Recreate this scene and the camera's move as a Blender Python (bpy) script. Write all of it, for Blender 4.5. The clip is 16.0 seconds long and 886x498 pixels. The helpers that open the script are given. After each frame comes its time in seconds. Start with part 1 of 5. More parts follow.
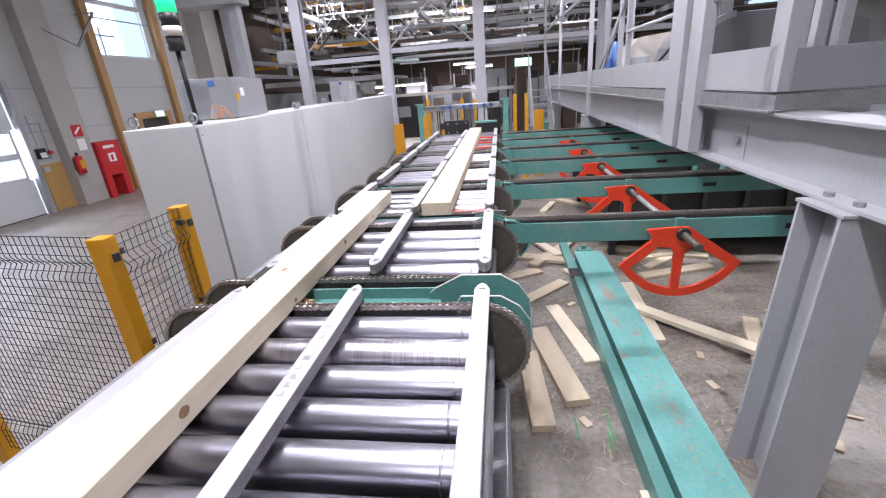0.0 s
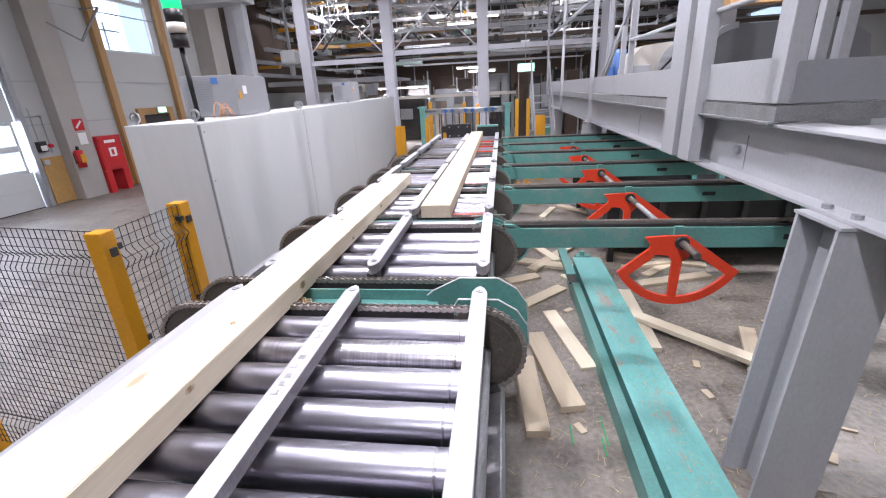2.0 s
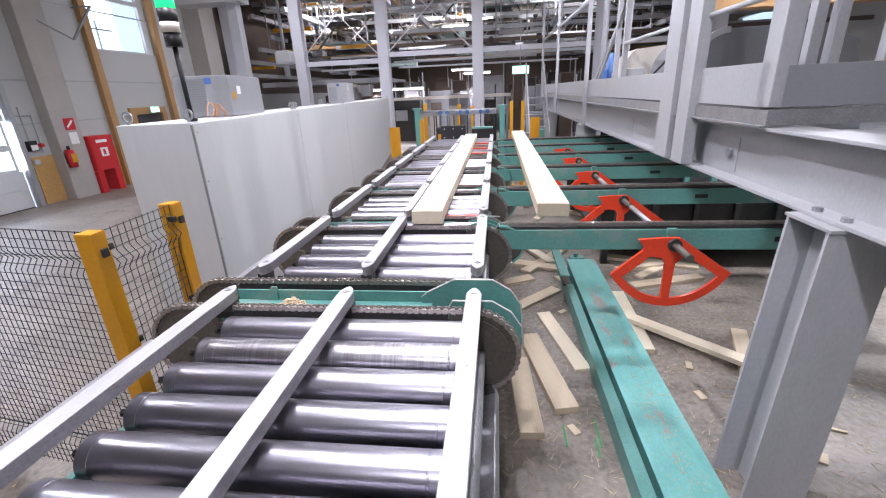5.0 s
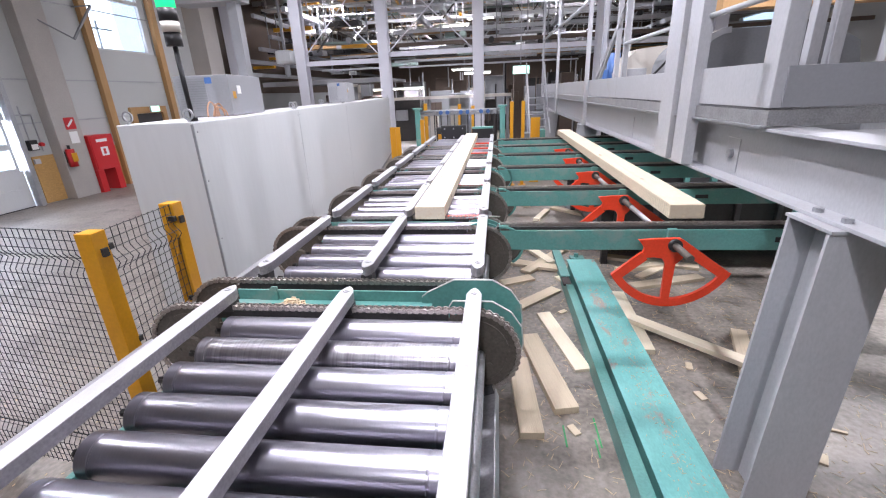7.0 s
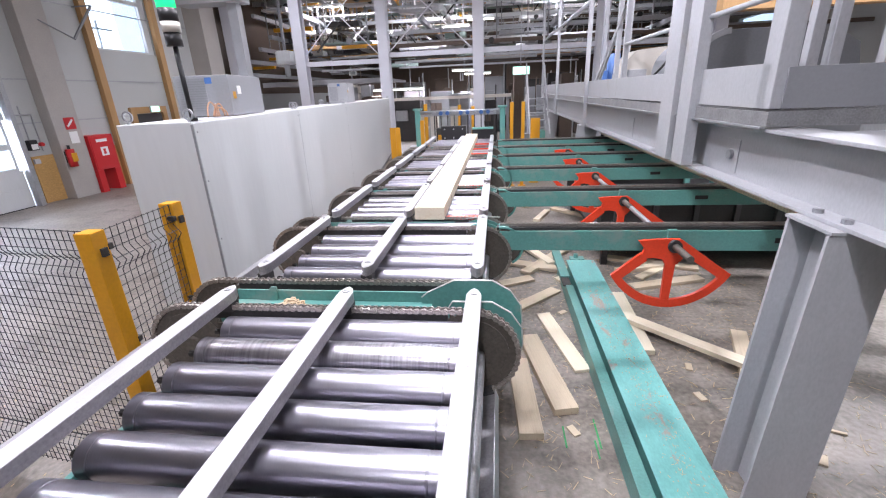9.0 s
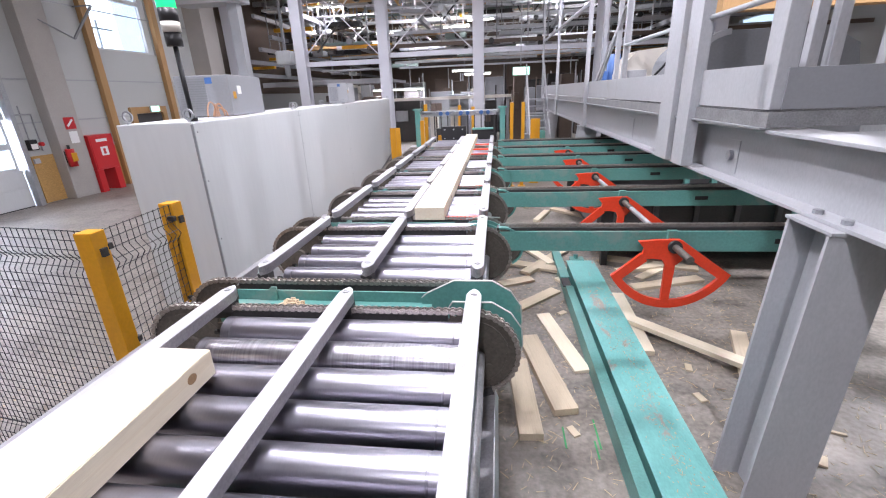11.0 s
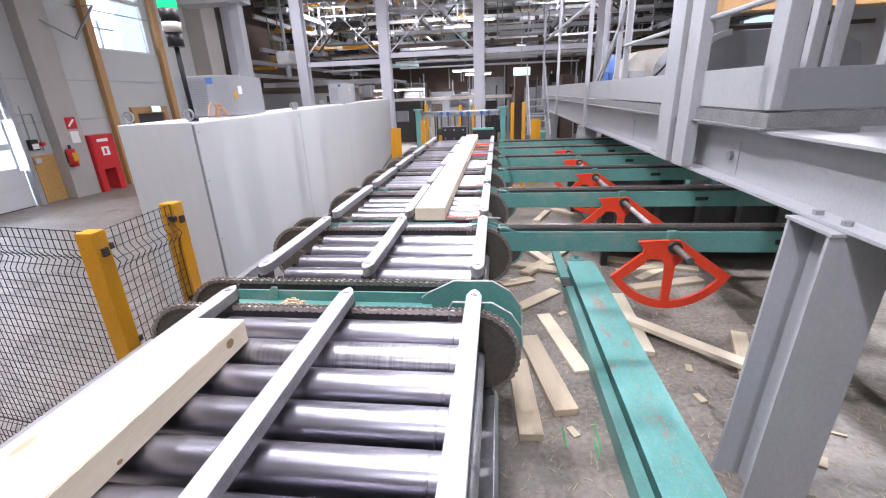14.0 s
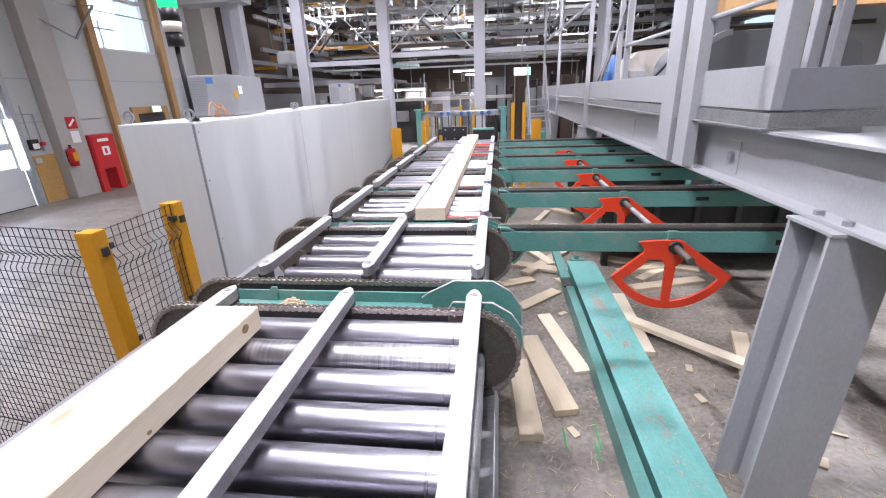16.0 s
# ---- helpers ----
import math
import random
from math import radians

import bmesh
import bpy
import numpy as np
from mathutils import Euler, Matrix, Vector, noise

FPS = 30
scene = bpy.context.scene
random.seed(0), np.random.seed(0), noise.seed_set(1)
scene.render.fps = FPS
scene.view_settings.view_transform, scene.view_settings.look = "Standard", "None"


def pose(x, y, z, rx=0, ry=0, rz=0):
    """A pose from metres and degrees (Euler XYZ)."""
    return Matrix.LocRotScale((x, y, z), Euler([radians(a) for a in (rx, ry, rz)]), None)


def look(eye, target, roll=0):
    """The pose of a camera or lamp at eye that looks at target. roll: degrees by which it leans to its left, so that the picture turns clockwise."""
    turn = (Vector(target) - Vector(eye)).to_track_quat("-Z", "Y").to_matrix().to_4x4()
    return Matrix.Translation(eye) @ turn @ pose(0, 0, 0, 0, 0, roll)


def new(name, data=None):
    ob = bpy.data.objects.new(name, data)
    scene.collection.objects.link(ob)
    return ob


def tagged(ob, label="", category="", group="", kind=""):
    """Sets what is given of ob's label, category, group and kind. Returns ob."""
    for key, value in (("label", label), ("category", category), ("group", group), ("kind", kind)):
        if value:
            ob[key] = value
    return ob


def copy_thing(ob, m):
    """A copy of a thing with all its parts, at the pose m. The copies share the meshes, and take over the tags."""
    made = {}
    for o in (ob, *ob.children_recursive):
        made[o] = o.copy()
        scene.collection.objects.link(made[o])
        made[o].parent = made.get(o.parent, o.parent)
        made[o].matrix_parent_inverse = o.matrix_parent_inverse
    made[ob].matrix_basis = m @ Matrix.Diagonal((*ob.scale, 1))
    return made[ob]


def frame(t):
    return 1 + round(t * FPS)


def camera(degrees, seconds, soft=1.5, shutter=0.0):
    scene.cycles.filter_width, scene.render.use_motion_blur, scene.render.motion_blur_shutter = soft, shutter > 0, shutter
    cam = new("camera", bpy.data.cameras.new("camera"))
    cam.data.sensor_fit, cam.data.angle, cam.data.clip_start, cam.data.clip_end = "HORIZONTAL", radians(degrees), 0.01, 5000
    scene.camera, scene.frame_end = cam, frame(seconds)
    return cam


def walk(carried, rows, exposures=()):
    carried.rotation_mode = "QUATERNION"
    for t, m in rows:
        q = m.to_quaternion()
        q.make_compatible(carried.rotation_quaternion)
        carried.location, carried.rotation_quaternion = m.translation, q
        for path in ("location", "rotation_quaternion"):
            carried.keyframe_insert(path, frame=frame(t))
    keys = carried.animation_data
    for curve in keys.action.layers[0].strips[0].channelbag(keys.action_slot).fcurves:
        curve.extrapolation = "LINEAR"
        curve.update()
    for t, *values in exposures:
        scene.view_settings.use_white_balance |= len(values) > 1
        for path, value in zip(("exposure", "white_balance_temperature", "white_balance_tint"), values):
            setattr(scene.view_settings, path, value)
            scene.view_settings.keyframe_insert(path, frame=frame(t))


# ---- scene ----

cam = camera(91.78, 16.0, soft=1.15, shutter=0.5)
CAM_ROWS = [
    (0, pose(-0.0006, -0.0020, 2.3021, 69.341, 4.204, 7.025)),
    (0.5, pose(0.0004, -0.0041, 2.2992, 69.090, 3.815, 7.259)),
    (1, pose(0.0029, -0.0033, 2.3016, 69.533, 3.457, 7.425)),
    (1.5, pose(0.0018, -0.0020, 2.3018, 69.738, 3.143, 7.465)),
    (2, pose(0.0001, -0.0030, 2.3005, 69.752, 2.844, 7.345)),
    (2.5, pose(0.0032, -0.0041, 2.2993, 69.683, 2.775, 7.155)),
    (3, pose(0.0010, -0.0045, 2.3004, 69.698, 2.788, 6.931)),
    (3.5, pose(0.0030, -0.0041, 2.2997, 69.833, 2.683, 6.840)),
    (4, pose(0.0007, -0.0029, 2.2999, 69.927, 2.548, 6.706)),
    (6.5, pose(0.0005, -0.0017, 2.3006, 69.925, 2.387, 6.771)),
    (7, pose(0.0000, -0.0006, 2.3011, 69.906, 2.382, 6.756)),
    (7.5, pose(0.0012, 0.0007, 2.3011, 69.896, 2.379, 6.767)),
    (8, pose(-0.0007, 0.0009, 2.3018, 69.874, 2.375, 6.743)),
    (8.5, pose(-0.0024, 0.0021, 2.3019, 69.872, 2.357, 6.718)),
    (9, pose(0.0000, -0.0000, 2.3000, 69.981, 2.298, 6.762)),
    (11.5, pose(-0.0016, 0.0004, 2.3001, 70.036, 2.212, 6.760)),
    (12, pose(-0.0018, 0.0002, 2.2992, 70.057, 2.209, 6.758)),
    (12.5, pose(-0.0017, -0.0005, 2.3000, 70.058, 2.188, 6.758)),
    (13, pose(-0.0010, 0.0005, 2.2995, 70.054, 2.207, 6.772)),
    (13.5, pose(0.0036, -0.0000, 2.3002, 70.054, 2.202, 6.861)),
    (14, pose(0.0003, -0.0019, 2.3016, 70.054, 2.170, 6.842)),
    (14.5, pose(0.0002, -0.0016, 2.3021, 70.058, 2.154, 6.844)),
    (15, pose(0.0002, -0.0008, 2.2999, 70.109, 2.140, 6.863)),
    (15.5, pose(-0.0016, -0.0001, 2.2990, 70.127, 2.138, 6.867)),
    (16, pose(-0.0000, -0.0002, 2.3004, 70.062, 2.138, 6.892)),
]
walk(cam, CAM_ROWS, [(0, -0.08), (4.2, -0.10), (6.3, 0.04), (16, 0.07)])

# ---- light ----
world = bpy.data.worlds.new("hall_sky")
scene.world = world
world.use_nodes = True
wn = world.node_tree
sky = wn.nodes.new("ShaderNodeTexSky")
sky.sky_type = "NISHITA"
sky.sun_disc = False
sky.sun_elevation, sky.sun_rotation = radians(32), radians(120)
wn.links.new(sky.outputs[0], wn.nodes["Background"].inputs[0])
wn.nodes["Background"].inputs[1].default_value = 0.12


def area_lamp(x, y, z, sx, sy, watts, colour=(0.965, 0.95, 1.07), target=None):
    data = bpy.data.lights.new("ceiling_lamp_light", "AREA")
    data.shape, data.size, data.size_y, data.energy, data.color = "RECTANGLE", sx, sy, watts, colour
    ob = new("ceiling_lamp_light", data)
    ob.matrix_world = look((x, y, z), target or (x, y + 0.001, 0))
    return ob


# lamps under the roof: x, y, z, length across, length along, watts
# those at x -5.6 and 5.9 are unseen, added to brighten the floor
STRIPS = [(-0.9, 0.2, 6.2, 2.2, 0.3, 115), (-0.6, 5.2, 6.2, 0.12, 0.12, 205), (-1.9, 2.4, 6.2, 0.16, 0.16, 250), (-6.6, 8.5, 6.6, 0.4, 3.0, 60),
          (1.2, 9.5, 6.4, 0.12, 0.12, 250), (-7.5, 15.5, 6.6, 0.4, 3.0, 150), (-2.5, 14.0, 6.4, 4.0, 0.4, 260), (7.6, 5.4, 5.6, 0.16, 0.16, 420),
          (4.4, 6.4, 6.4, 0.09, 0.09, 330), (-0.3, -3.4, 6.2, 0.16, 0.16, 270), (-5.6, 2.4, 6.2, 0.2, 0.2, 130), (5.9, 5.7, 3.7, 0.12, 0.12, 130)]
# the one at y 36 is added to brighten the far end wall
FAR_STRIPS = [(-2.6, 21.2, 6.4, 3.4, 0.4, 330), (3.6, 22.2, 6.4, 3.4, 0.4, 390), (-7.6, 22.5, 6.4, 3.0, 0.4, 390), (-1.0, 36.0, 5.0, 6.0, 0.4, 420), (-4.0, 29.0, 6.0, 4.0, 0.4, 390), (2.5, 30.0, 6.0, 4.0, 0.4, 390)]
for lx, ly, lz, sx, sy, w in STRIPS + FAR_STRIPS:
    area_lamp(lx, ly, lz - 0.02, sx, sy, w)
# upward lamps without a source of their own, added to brighten the far roof
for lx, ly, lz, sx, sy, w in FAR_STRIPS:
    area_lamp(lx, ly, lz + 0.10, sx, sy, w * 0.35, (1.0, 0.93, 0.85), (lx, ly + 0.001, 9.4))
# strip lamps below the mezzanine
for lx, lz in ((-1.55, 3.2), (-0.95, 3.02), (-5.55, 2.45), (-4.25, 2.45)):
    area_lamp(lx, 22.5, lz, 1.2, 0.15, 150)
# daylight outside the window and the gate of the west wall
area_lamp(-13.9, 13.6, 5.0, 5.0, 3.6, 120, (0.78, 0.86, 1.0), (-4, 13.6, 5.0))
area_lamp(-13.9, 7.0, 1.7, 5.5, 2.6, 1600, (0.74, 0.80, 1.0), (-4, 7.0, 1.2))


# ---- materials ----
def mat(name, colour, rough=0.5, metal=0.0, var=0.25, scale=6.0, fine=60.0, bump=0.05, spec=0.5, stretch=(1, 1, 1), second=None, cover=0.5, random_tint=0.0, glow=0.0, coat=0.0, rvar=0.25):
    m = bpy.data.materials.new(name)
    m.use_nodes = True
    nt = m.node_tree
    b = nt.nodes["Principled BSDF"]
    b.inputs["Metallic"].default_value = metal
    b.inputs["Specular IOR Level"].default_value = spec
    b.inputs["Coat Weight"].default_value = coat
    tc = nt.nodes.new("ShaderNodeTexCoord")
    mp = nt.nodes.new("ShaderNodeMapping")
    mp.inputs["Scale"].default_value = stretch
    nt.links.new(tc.outputs["Object"], mp.inputs[0])
    n1 = nt.nodes.new("ShaderNodeTexNoise")
    n1.inputs["Scale"].default_value, n1.inputs["Detail"].default_value, n1.inputs["Roughness"].default_value = scale, 6, 0.6
    n2 = nt.nodes.new("ShaderNodeTexNoise")
    n2.inputs["Scale"].default_value, n2.inputs["Detail"].default_value = fine, 4
    for n in (n1, n2):
        nt.links.new(mp.outputs[0], n.inputs["Vector"])
    ramp = nt.nodes.new("ShaderNodeValToRGB")
    lo = [c * (1 - var) for c in colour]
    hi = [min(1, c * (1 + var * 0.7)) for c in colour]
    ramp.color_ramp.elements[0].color, ramp.color_ramp.elements[1].color = (*lo, 1), (*hi, 1)
    ramp.color_ramp.elements[0].position, ramp.color_ramp.elements[1].position = 0.3, 0.7
    mixf = nt.nodes.new("ShaderNodeMath")
    mixf.operation = "MULTIPLY_ADD"
    nt.links.new(n2.outputs["Fac"], mixf.inputs[0])
    mixf.inputs[1].default_value = 0.5
    sub = nt.nodes.new("ShaderNodeMath")
    sub.operation = "MULTIPLY"
    sub.inputs[1].default_value = 0.5
    nt.links.new(n1.outputs["Fac"], sub.inputs[0])
    nt.links.new(sub.outputs[0], mixf.inputs[2])
    nt.links.new(mixf.outputs[0], ramp.inputs[0])
    col = ramp.outputs[0]
    if second:
        n3 = nt.nodes.new("ShaderNodeTexNoise")
        n3.inputs["Scale"].default_value, n3.inputs["Detail"].default_value, n3.inputs["Roughness"].default_value = scale * 0.6, 9, 0.7
        n3.inputs["Distortion"].default_value = 0.4
        nt.links.new(mp.outputs[0], n3.inputs["Vector"])
        r3 = nt.nodes.new("ShaderNodeValToRGB")
        r3.color_ramp.elements[0].position, r3.color_ramp.elements[1].position = cover, cover + 0.06
        nt.links.new(n3.outputs["Fac"], r3.inputs[0])
        mx = nt.nodes.new("ShaderNodeMix")
        mx.data_type = "RGBA"
        nt.links.new(r3.outputs[0], mx.inputs["Factor"])
        nt.links.new(col, mx.inputs[6])
        mx.inputs[7].default_value = (*second, 1)
        col = mx.outputs[2]
    if random_tint:
        oi = nt.nodes.new("ShaderNodeObjectInfo")
        hs = nt.nodes.new("ShaderNodeHueSaturation")
        mr = nt.nodes.new("ShaderNodeMapRange")
        mr.inputs["To Min"].default_value, mr.inputs["To Max"].default_value = 1 - random_tint, 1 + random_tint * 0.5
        nt.links.new(oi.outputs["Random"], mr.inputs["Value"])
        nt.links.new(mr.outputs[0], hs.inputs["Value"])
        nt.links.new(col, hs.inputs["Color"])
        col = hs.outputs[0]
    nt.links.new(col, b.inputs["Base Color"])
    rr = nt.nodes.new("ShaderNodeMapRange")
    rr.inputs["To Min"].default_value, rr.inputs["To Max"].default_value = max(0.02, rough * (1 - rvar)), min(1, rough * (1 + rvar))
    nt.links.new(n1.outputs["Fac"], rr.inputs["Value"])
    nt.links.new(rr.outputs[0], b.inputs["Roughness"])
    if bump:
        bp = nt.nodes.new("ShaderNodeBump")
        bp.inputs["Strength"].default_value, bp.inputs["Distance"].default_value = bump, 0.01
        nt.links.new(n2.outputs["Fac"], bp.inputs["Height"])
        nt.links.new(bp.outputs[0], b.inputs["Normal"])
    if glow:
        b.inputs["Emission Color"].default_value = (*colour, 1)
        b.inputs["Emission Strength"].default_value = glow
    return m


def wood_mat(name, base, dark, knots=0.08):
    """Sawn timber: rings along the length (y), a few knots."""
    m = mat(name, base, 0.62, 0, 0.08, 3.0, 40, 0.12, 0.3, (6, 0.5, 6), None, 0.5, 0.06)
    nt = m.node_tree
    b = nt.nodes["Principled BSDF"]
    src = b.inputs["Base Color"].links[0].from_socket
    tc = nt.nodes.new("ShaderNodeTexCoord")
    mp = nt.nodes.new("ShaderNodeMapping")
    mp.inputs["Scale"].default_value = (14, 0.35, 14)
    nt.links.new(tc.outputs["Object"], mp.inputs[0])
    wv = nt.nodes.new("ShaderNodeTexNoise")
    wv.inputs["Scale"].default_value, wv.inputs["Detail"].default_value, wv.inputs["Distortion"].default_value = 3.0, 3, 1.2
    nt.links.new(mp.outputs[0], wv.inputs["Vector"])
    r = nt.nodes.new("ShaderNodeValToRGB")
    r.color_ramp.elements[0].position, r.color_ramp.elements[1].position = 0.50, 0.75
    nt.links.new(wv.outputs["Fac"], r.inputs[0])
    ml = nt.nodes.new("ShaderNodeMath")
    ml.operation, ml.inputs[1].default_value = "MULTIPLY", 0.35
    nt.links.new(r.outputs[0], ml.inputs[0])
    mx = nt.nodes.new("ShaderNodeMix")
    mx.data_type = "RGBA"
    nt.links.new(ml.outputs[0], mx.inputs["Factor"])
    nt.links.new(src, mx.inputs[6])
    mx.inputs[7].default_value = (*dark, 1)
    mp2 = nt.nodes.new("ShaderNodeMapping")
    mp2.inputs["Scale"].default_value = (4.5, 1.6, 4.5)
    nt.links.new(tc.outputs["Object"], mp2.inputs[0])
    vo = nt.nodes.new("ShaderNodeTexVoronoi")
    vo.inputs["Scale"].default_value = 1.0
    nt.links.new(mp2.outputs[0], vo.inputs["Vector"])
    rk = nt.nodes.new("ShaderNodeValToRGB")
    rk.color_ramp.elements[0].position, rk.color_ramp.elements[1].position = knots * 0.6, knots * 1.3
    rk.color_ramp.elements[0].color, rk.color_ramp.elements[1].color = (0.75, 0.75, 0.75, 1), (0, 0, 0, 1)
    nt.links.new(vo.outputs["Distance"], rk.inputs[0])
    mk = nt.nodes.new("ShaderNodeMix")
    mk.data_type = "RGBA"
    nt.links.new(rk.outputs[0], mk.inputs["Factor"])
    nt.links.new(mx.outputs[2], mk.inputs[6])
    mk.inputs[7].default_value = (dark[0] * 0.5, dark[1] * 0.42, dark[2] * 0.36, 1)
    nt.links.new(mk.outputs[2], b.inputs["Base Color"])
    return m


WOOD = wood_mat("fresh_spruce", (0.82, 0.73, 0.57), (0.66, 0.50, 0.31))
WOOD_OLD = wood_mat("dusty_spruce", (0.64, 0.54, 0.40), (0.36, 0.25, 0.15))
WOOD_RIBBED = wood_mat("rough_sawn_spruce", (0.80, 0.69, 0.52), (0.62, 0.46, 0.28))


def saw_marks(m):
    """Cross ribs left by the saw, along the plank's length."""
    nt = m.node_tree
    b = nt.nodes["Principled BSDF"]
    tc = nt.nodes.new("ShaderNodeTexCoord")
    wv = nt.nodes.new("ShaderNodeTexWave")
    wv.bands_direction = "Y"
    wv.inputs["Scale"].default_value, wv.inputs["Distortion"].default_value, wv.inputs["Detail"].default_value, wv.inputs["Detail Scale"].default_value = 9.0, 2.5, 3.0, 2.0
    nt.links.new(tc.outputs["Object"], wv.inputs["Vector"])
    mr = nt.nodes.new("ShaderNodeMapRange")
    mr.inputs["To Min"].default_value, mr.inputs["To Max"].default_value = 0.80, 1.03
    nt.links.new(wv.outputs["Fac"], mr.inputs["Value"])
    hs = nt.nodes.new("ShaderNodeHueSaturation")
    nt.links.new(mr.outputs[0], hs.inputs["Value"])
    nt.links.new(b.inputs["Base Color"].links[0].from_socket, hs.inputs["Color"])
    nt.links.new(hs.outputs[0], b.inputs["Base Color"])
    bp = nt.nodes.new("ShaderNodeBump")
    bp.inputs["Strength"].default_value, bp.inputs["Distance"].default_value = 0.4, 0.004
    nt.links.new(wv.outputs["Fac"], bp.inputs["Height"])
    nt.links.new(bp.outputs[0], b.inputs["Normal"])


saw_marks(WOOD_RIBBED)
ROLLER = mat("roller_steel", (0.335, 0.325, 0.37), 0.32, 1.0, 0.08, 3, 60, 0.0, 0.5, (2.5, 0.5, 0.5), None, 0.5, 0.16, rvar=0.08)
ROLLER_WORN = mat("scratched_roller_steel", (0.42, 0.405, 0.44), 0.31, 1.0, 0.55, 4, 13, 0.0, 0.5, (7, 0.2, 0.2), rvar=0.1)
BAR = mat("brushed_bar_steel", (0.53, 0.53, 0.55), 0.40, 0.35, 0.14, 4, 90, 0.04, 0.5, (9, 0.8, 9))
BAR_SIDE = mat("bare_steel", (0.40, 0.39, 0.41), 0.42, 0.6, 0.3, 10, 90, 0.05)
CHAIN = mat("oiled_chain_steel", (0.42, 0.38, 0.35), 0.36, 0.8, 0.45, 25, 140, 0.10)
SPROCKET = mat("dusty_sprocket_steel", (0.15, 0.13, 0.112), 0.62, 0.45, 0.35, 9, 80, 0.10)
GREEN = mat("turquoise_paint", (0.125, 0.33, 0.295), 0.40, 0.0, 0.22, 3, 60, 0.05, 0.5, (1, 1, 1), (0.21, 0.33, 0.30), 0.55)
GREEN_WORN = mat("worn_turquoise_paint", (0.18, 0.47, 0.44), 0.40, 0.0, 0.2, 9, 70, 0.08, 0.5, (1.3, 0.6, 1), (0.36, 0.30, 0.26), 0.565)
GREEN_EDGE = mat("rubbed_bright_edge", (0.62, 0.64, 0.62), 0.4, 0.6, 0.2, 20, 90, 0.05)
RED = mat("signal_red_paint", (0.86, 0.062, 0.02), 0.42, 0.0, 0.12, 8, 60, 0.04)
FIRE_RED = mat("fire_red_paint", (0.52, 0.02, 0.025), 0.35, 0.0, 0.1, 6, 60, 0.02)
GREY = mat("light_grey_paint", (0.43, 0.435, 0.455), 0.45, 0.0, 0.13, 3.0, 70, 0.03, 0.5, (1, 1, 0.5), (0.36, 0.35, 0.34), 0.62)
GREY_DARK = mat("mid_grey_paint", (0.24, 0.245, 0.26), 0.5, 0.0, 0.12, 3, 50, 0.04)
RUSTY = mat("dusty_underside_paint", (0.42, 0.36, 0.28), 0.7, 0.0, 0.25, 6, 60, 0.08)
GALV = mat("galvanised_steel", (0.42, 0.43, 0.45), 0.48, 0.7, 0.25, 14, 90, 0.05)
GALV_OLD = mat("weathered_galvanised_steel", (0.33, 0.33, 0.335), 0.55, 0.5, 0.35, 10, 90, 0.08)
BRACKET = mat("dark_bracket_steel", (0.10, 0.098, 0.10), 0.5, 0.6, 0.3, 12, 80, 0.05)
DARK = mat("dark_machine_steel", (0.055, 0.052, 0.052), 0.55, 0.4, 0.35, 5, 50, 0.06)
BLACK = mat("black_plastic", (0.018, 0.018, 0.02), 0.42, 0.0, 0.2, 8, 60, 0.02)
PALE = mat("pale_steel_paint", (0.62, 0.62, 0.67), 0.45, 0.0, 0.08, 2.0, 40, 0.02)
WHITE = mat("white_grey_lacquer", (0.585, 0.60, 0.61), 0.42, 0.0, 0.05, 1.1, 18, 0.0, 0.5, (1.6, 1.6, 0.2), (0.54, 0.55, 0.56), 0.58)
WALLP = mat("grey_wall_panel", (0.46, 0.47, 0.465), 0.6, 0.0, 0.07, 0.7, 40, 0.03)
CONC = mat("concrete", (0.41, 0.385, 0.36), 0.8, 0.0, 0.14, 1.6, 40, 0.12)
FLOOR = mat("concrete_floor", (0.262, 0.230, 0.200), 0.48, 0.0, 0.60, 2.2, 24, 0.16, 0.5, (1, 1, 1), (0.16, 0.138, 0.118), 0.555)
OSB = mat("strand_board", (0.50, 0.30, 0.11), 0.7, 0.0, 0.35, 14, 40, 0.15, 0.3, (1, 1, 3))
BEAMWOOD = mat("glued_timber", (0.42, 0.25, 0.11), 0.6, 0.0, 0.2, 4, 60, 0.08, 0.4, (8, 8, 0.5))
YELLOW = mat("yellow_paint", (0.62, 0.29, 0.012), 0.42, 0.0, 0.12, 5, 60, 0.04)
ROOFW = mat("roof_decking", (0.40, 0.28, 0.15), 0.7, 0.0, 0.3, 2, 40, 0.05)
ROOFG = mat("grey_roof_sheet", (0.20, 0.20, 0.20), 0.6, 0.2, 0.3, 2, 40, 0.05)
WIRE = mat("dark_mesh_wire", (0.028, 0.028, 0.032), 0.5, 0.3, 0.2, 20, 90, 0.02)
BLUE = mat("blue_paint", (0.06, 0.14, 0.36), 0.4, 0.0, 0.15, 6, 60, 0.03)
CREAM = mat("cream_plastic", (0.62, 0.58, 0.52), 0.5, 0.0, 0.08, 4, 60, 0.02)
BROWN = mat("brown_tarp", (0.11, 0.08, 0.062), 0.7, 0.0, 0.25, 3, 40, 0.05)
PAPER = mat("white_paper", (0.78, 0.78, 0.78), 0.6, 0.0, 0.03, 10, 60, 0)
SAWDUST = mat("sawdust", (0.60, 0.47, 0.31), 0.9, 0.0, 0.25, 30, 140, 0.3)
COPPER = mat("orange_cable", (0.46, 0.25, 0.15), 0.5, 0.0, 0.3, 20, 90, 0.02)
LIME = mat("green_marking", (0.05, 0.36, 0.12), 0.7, 0.0, 0.4, 20, 90, 0.02)
TUBE = mat("lamp_tube", (1.0, 0.98, 0.95), 0.4, 0, 0, 1, 1, 0, glow=7.0)
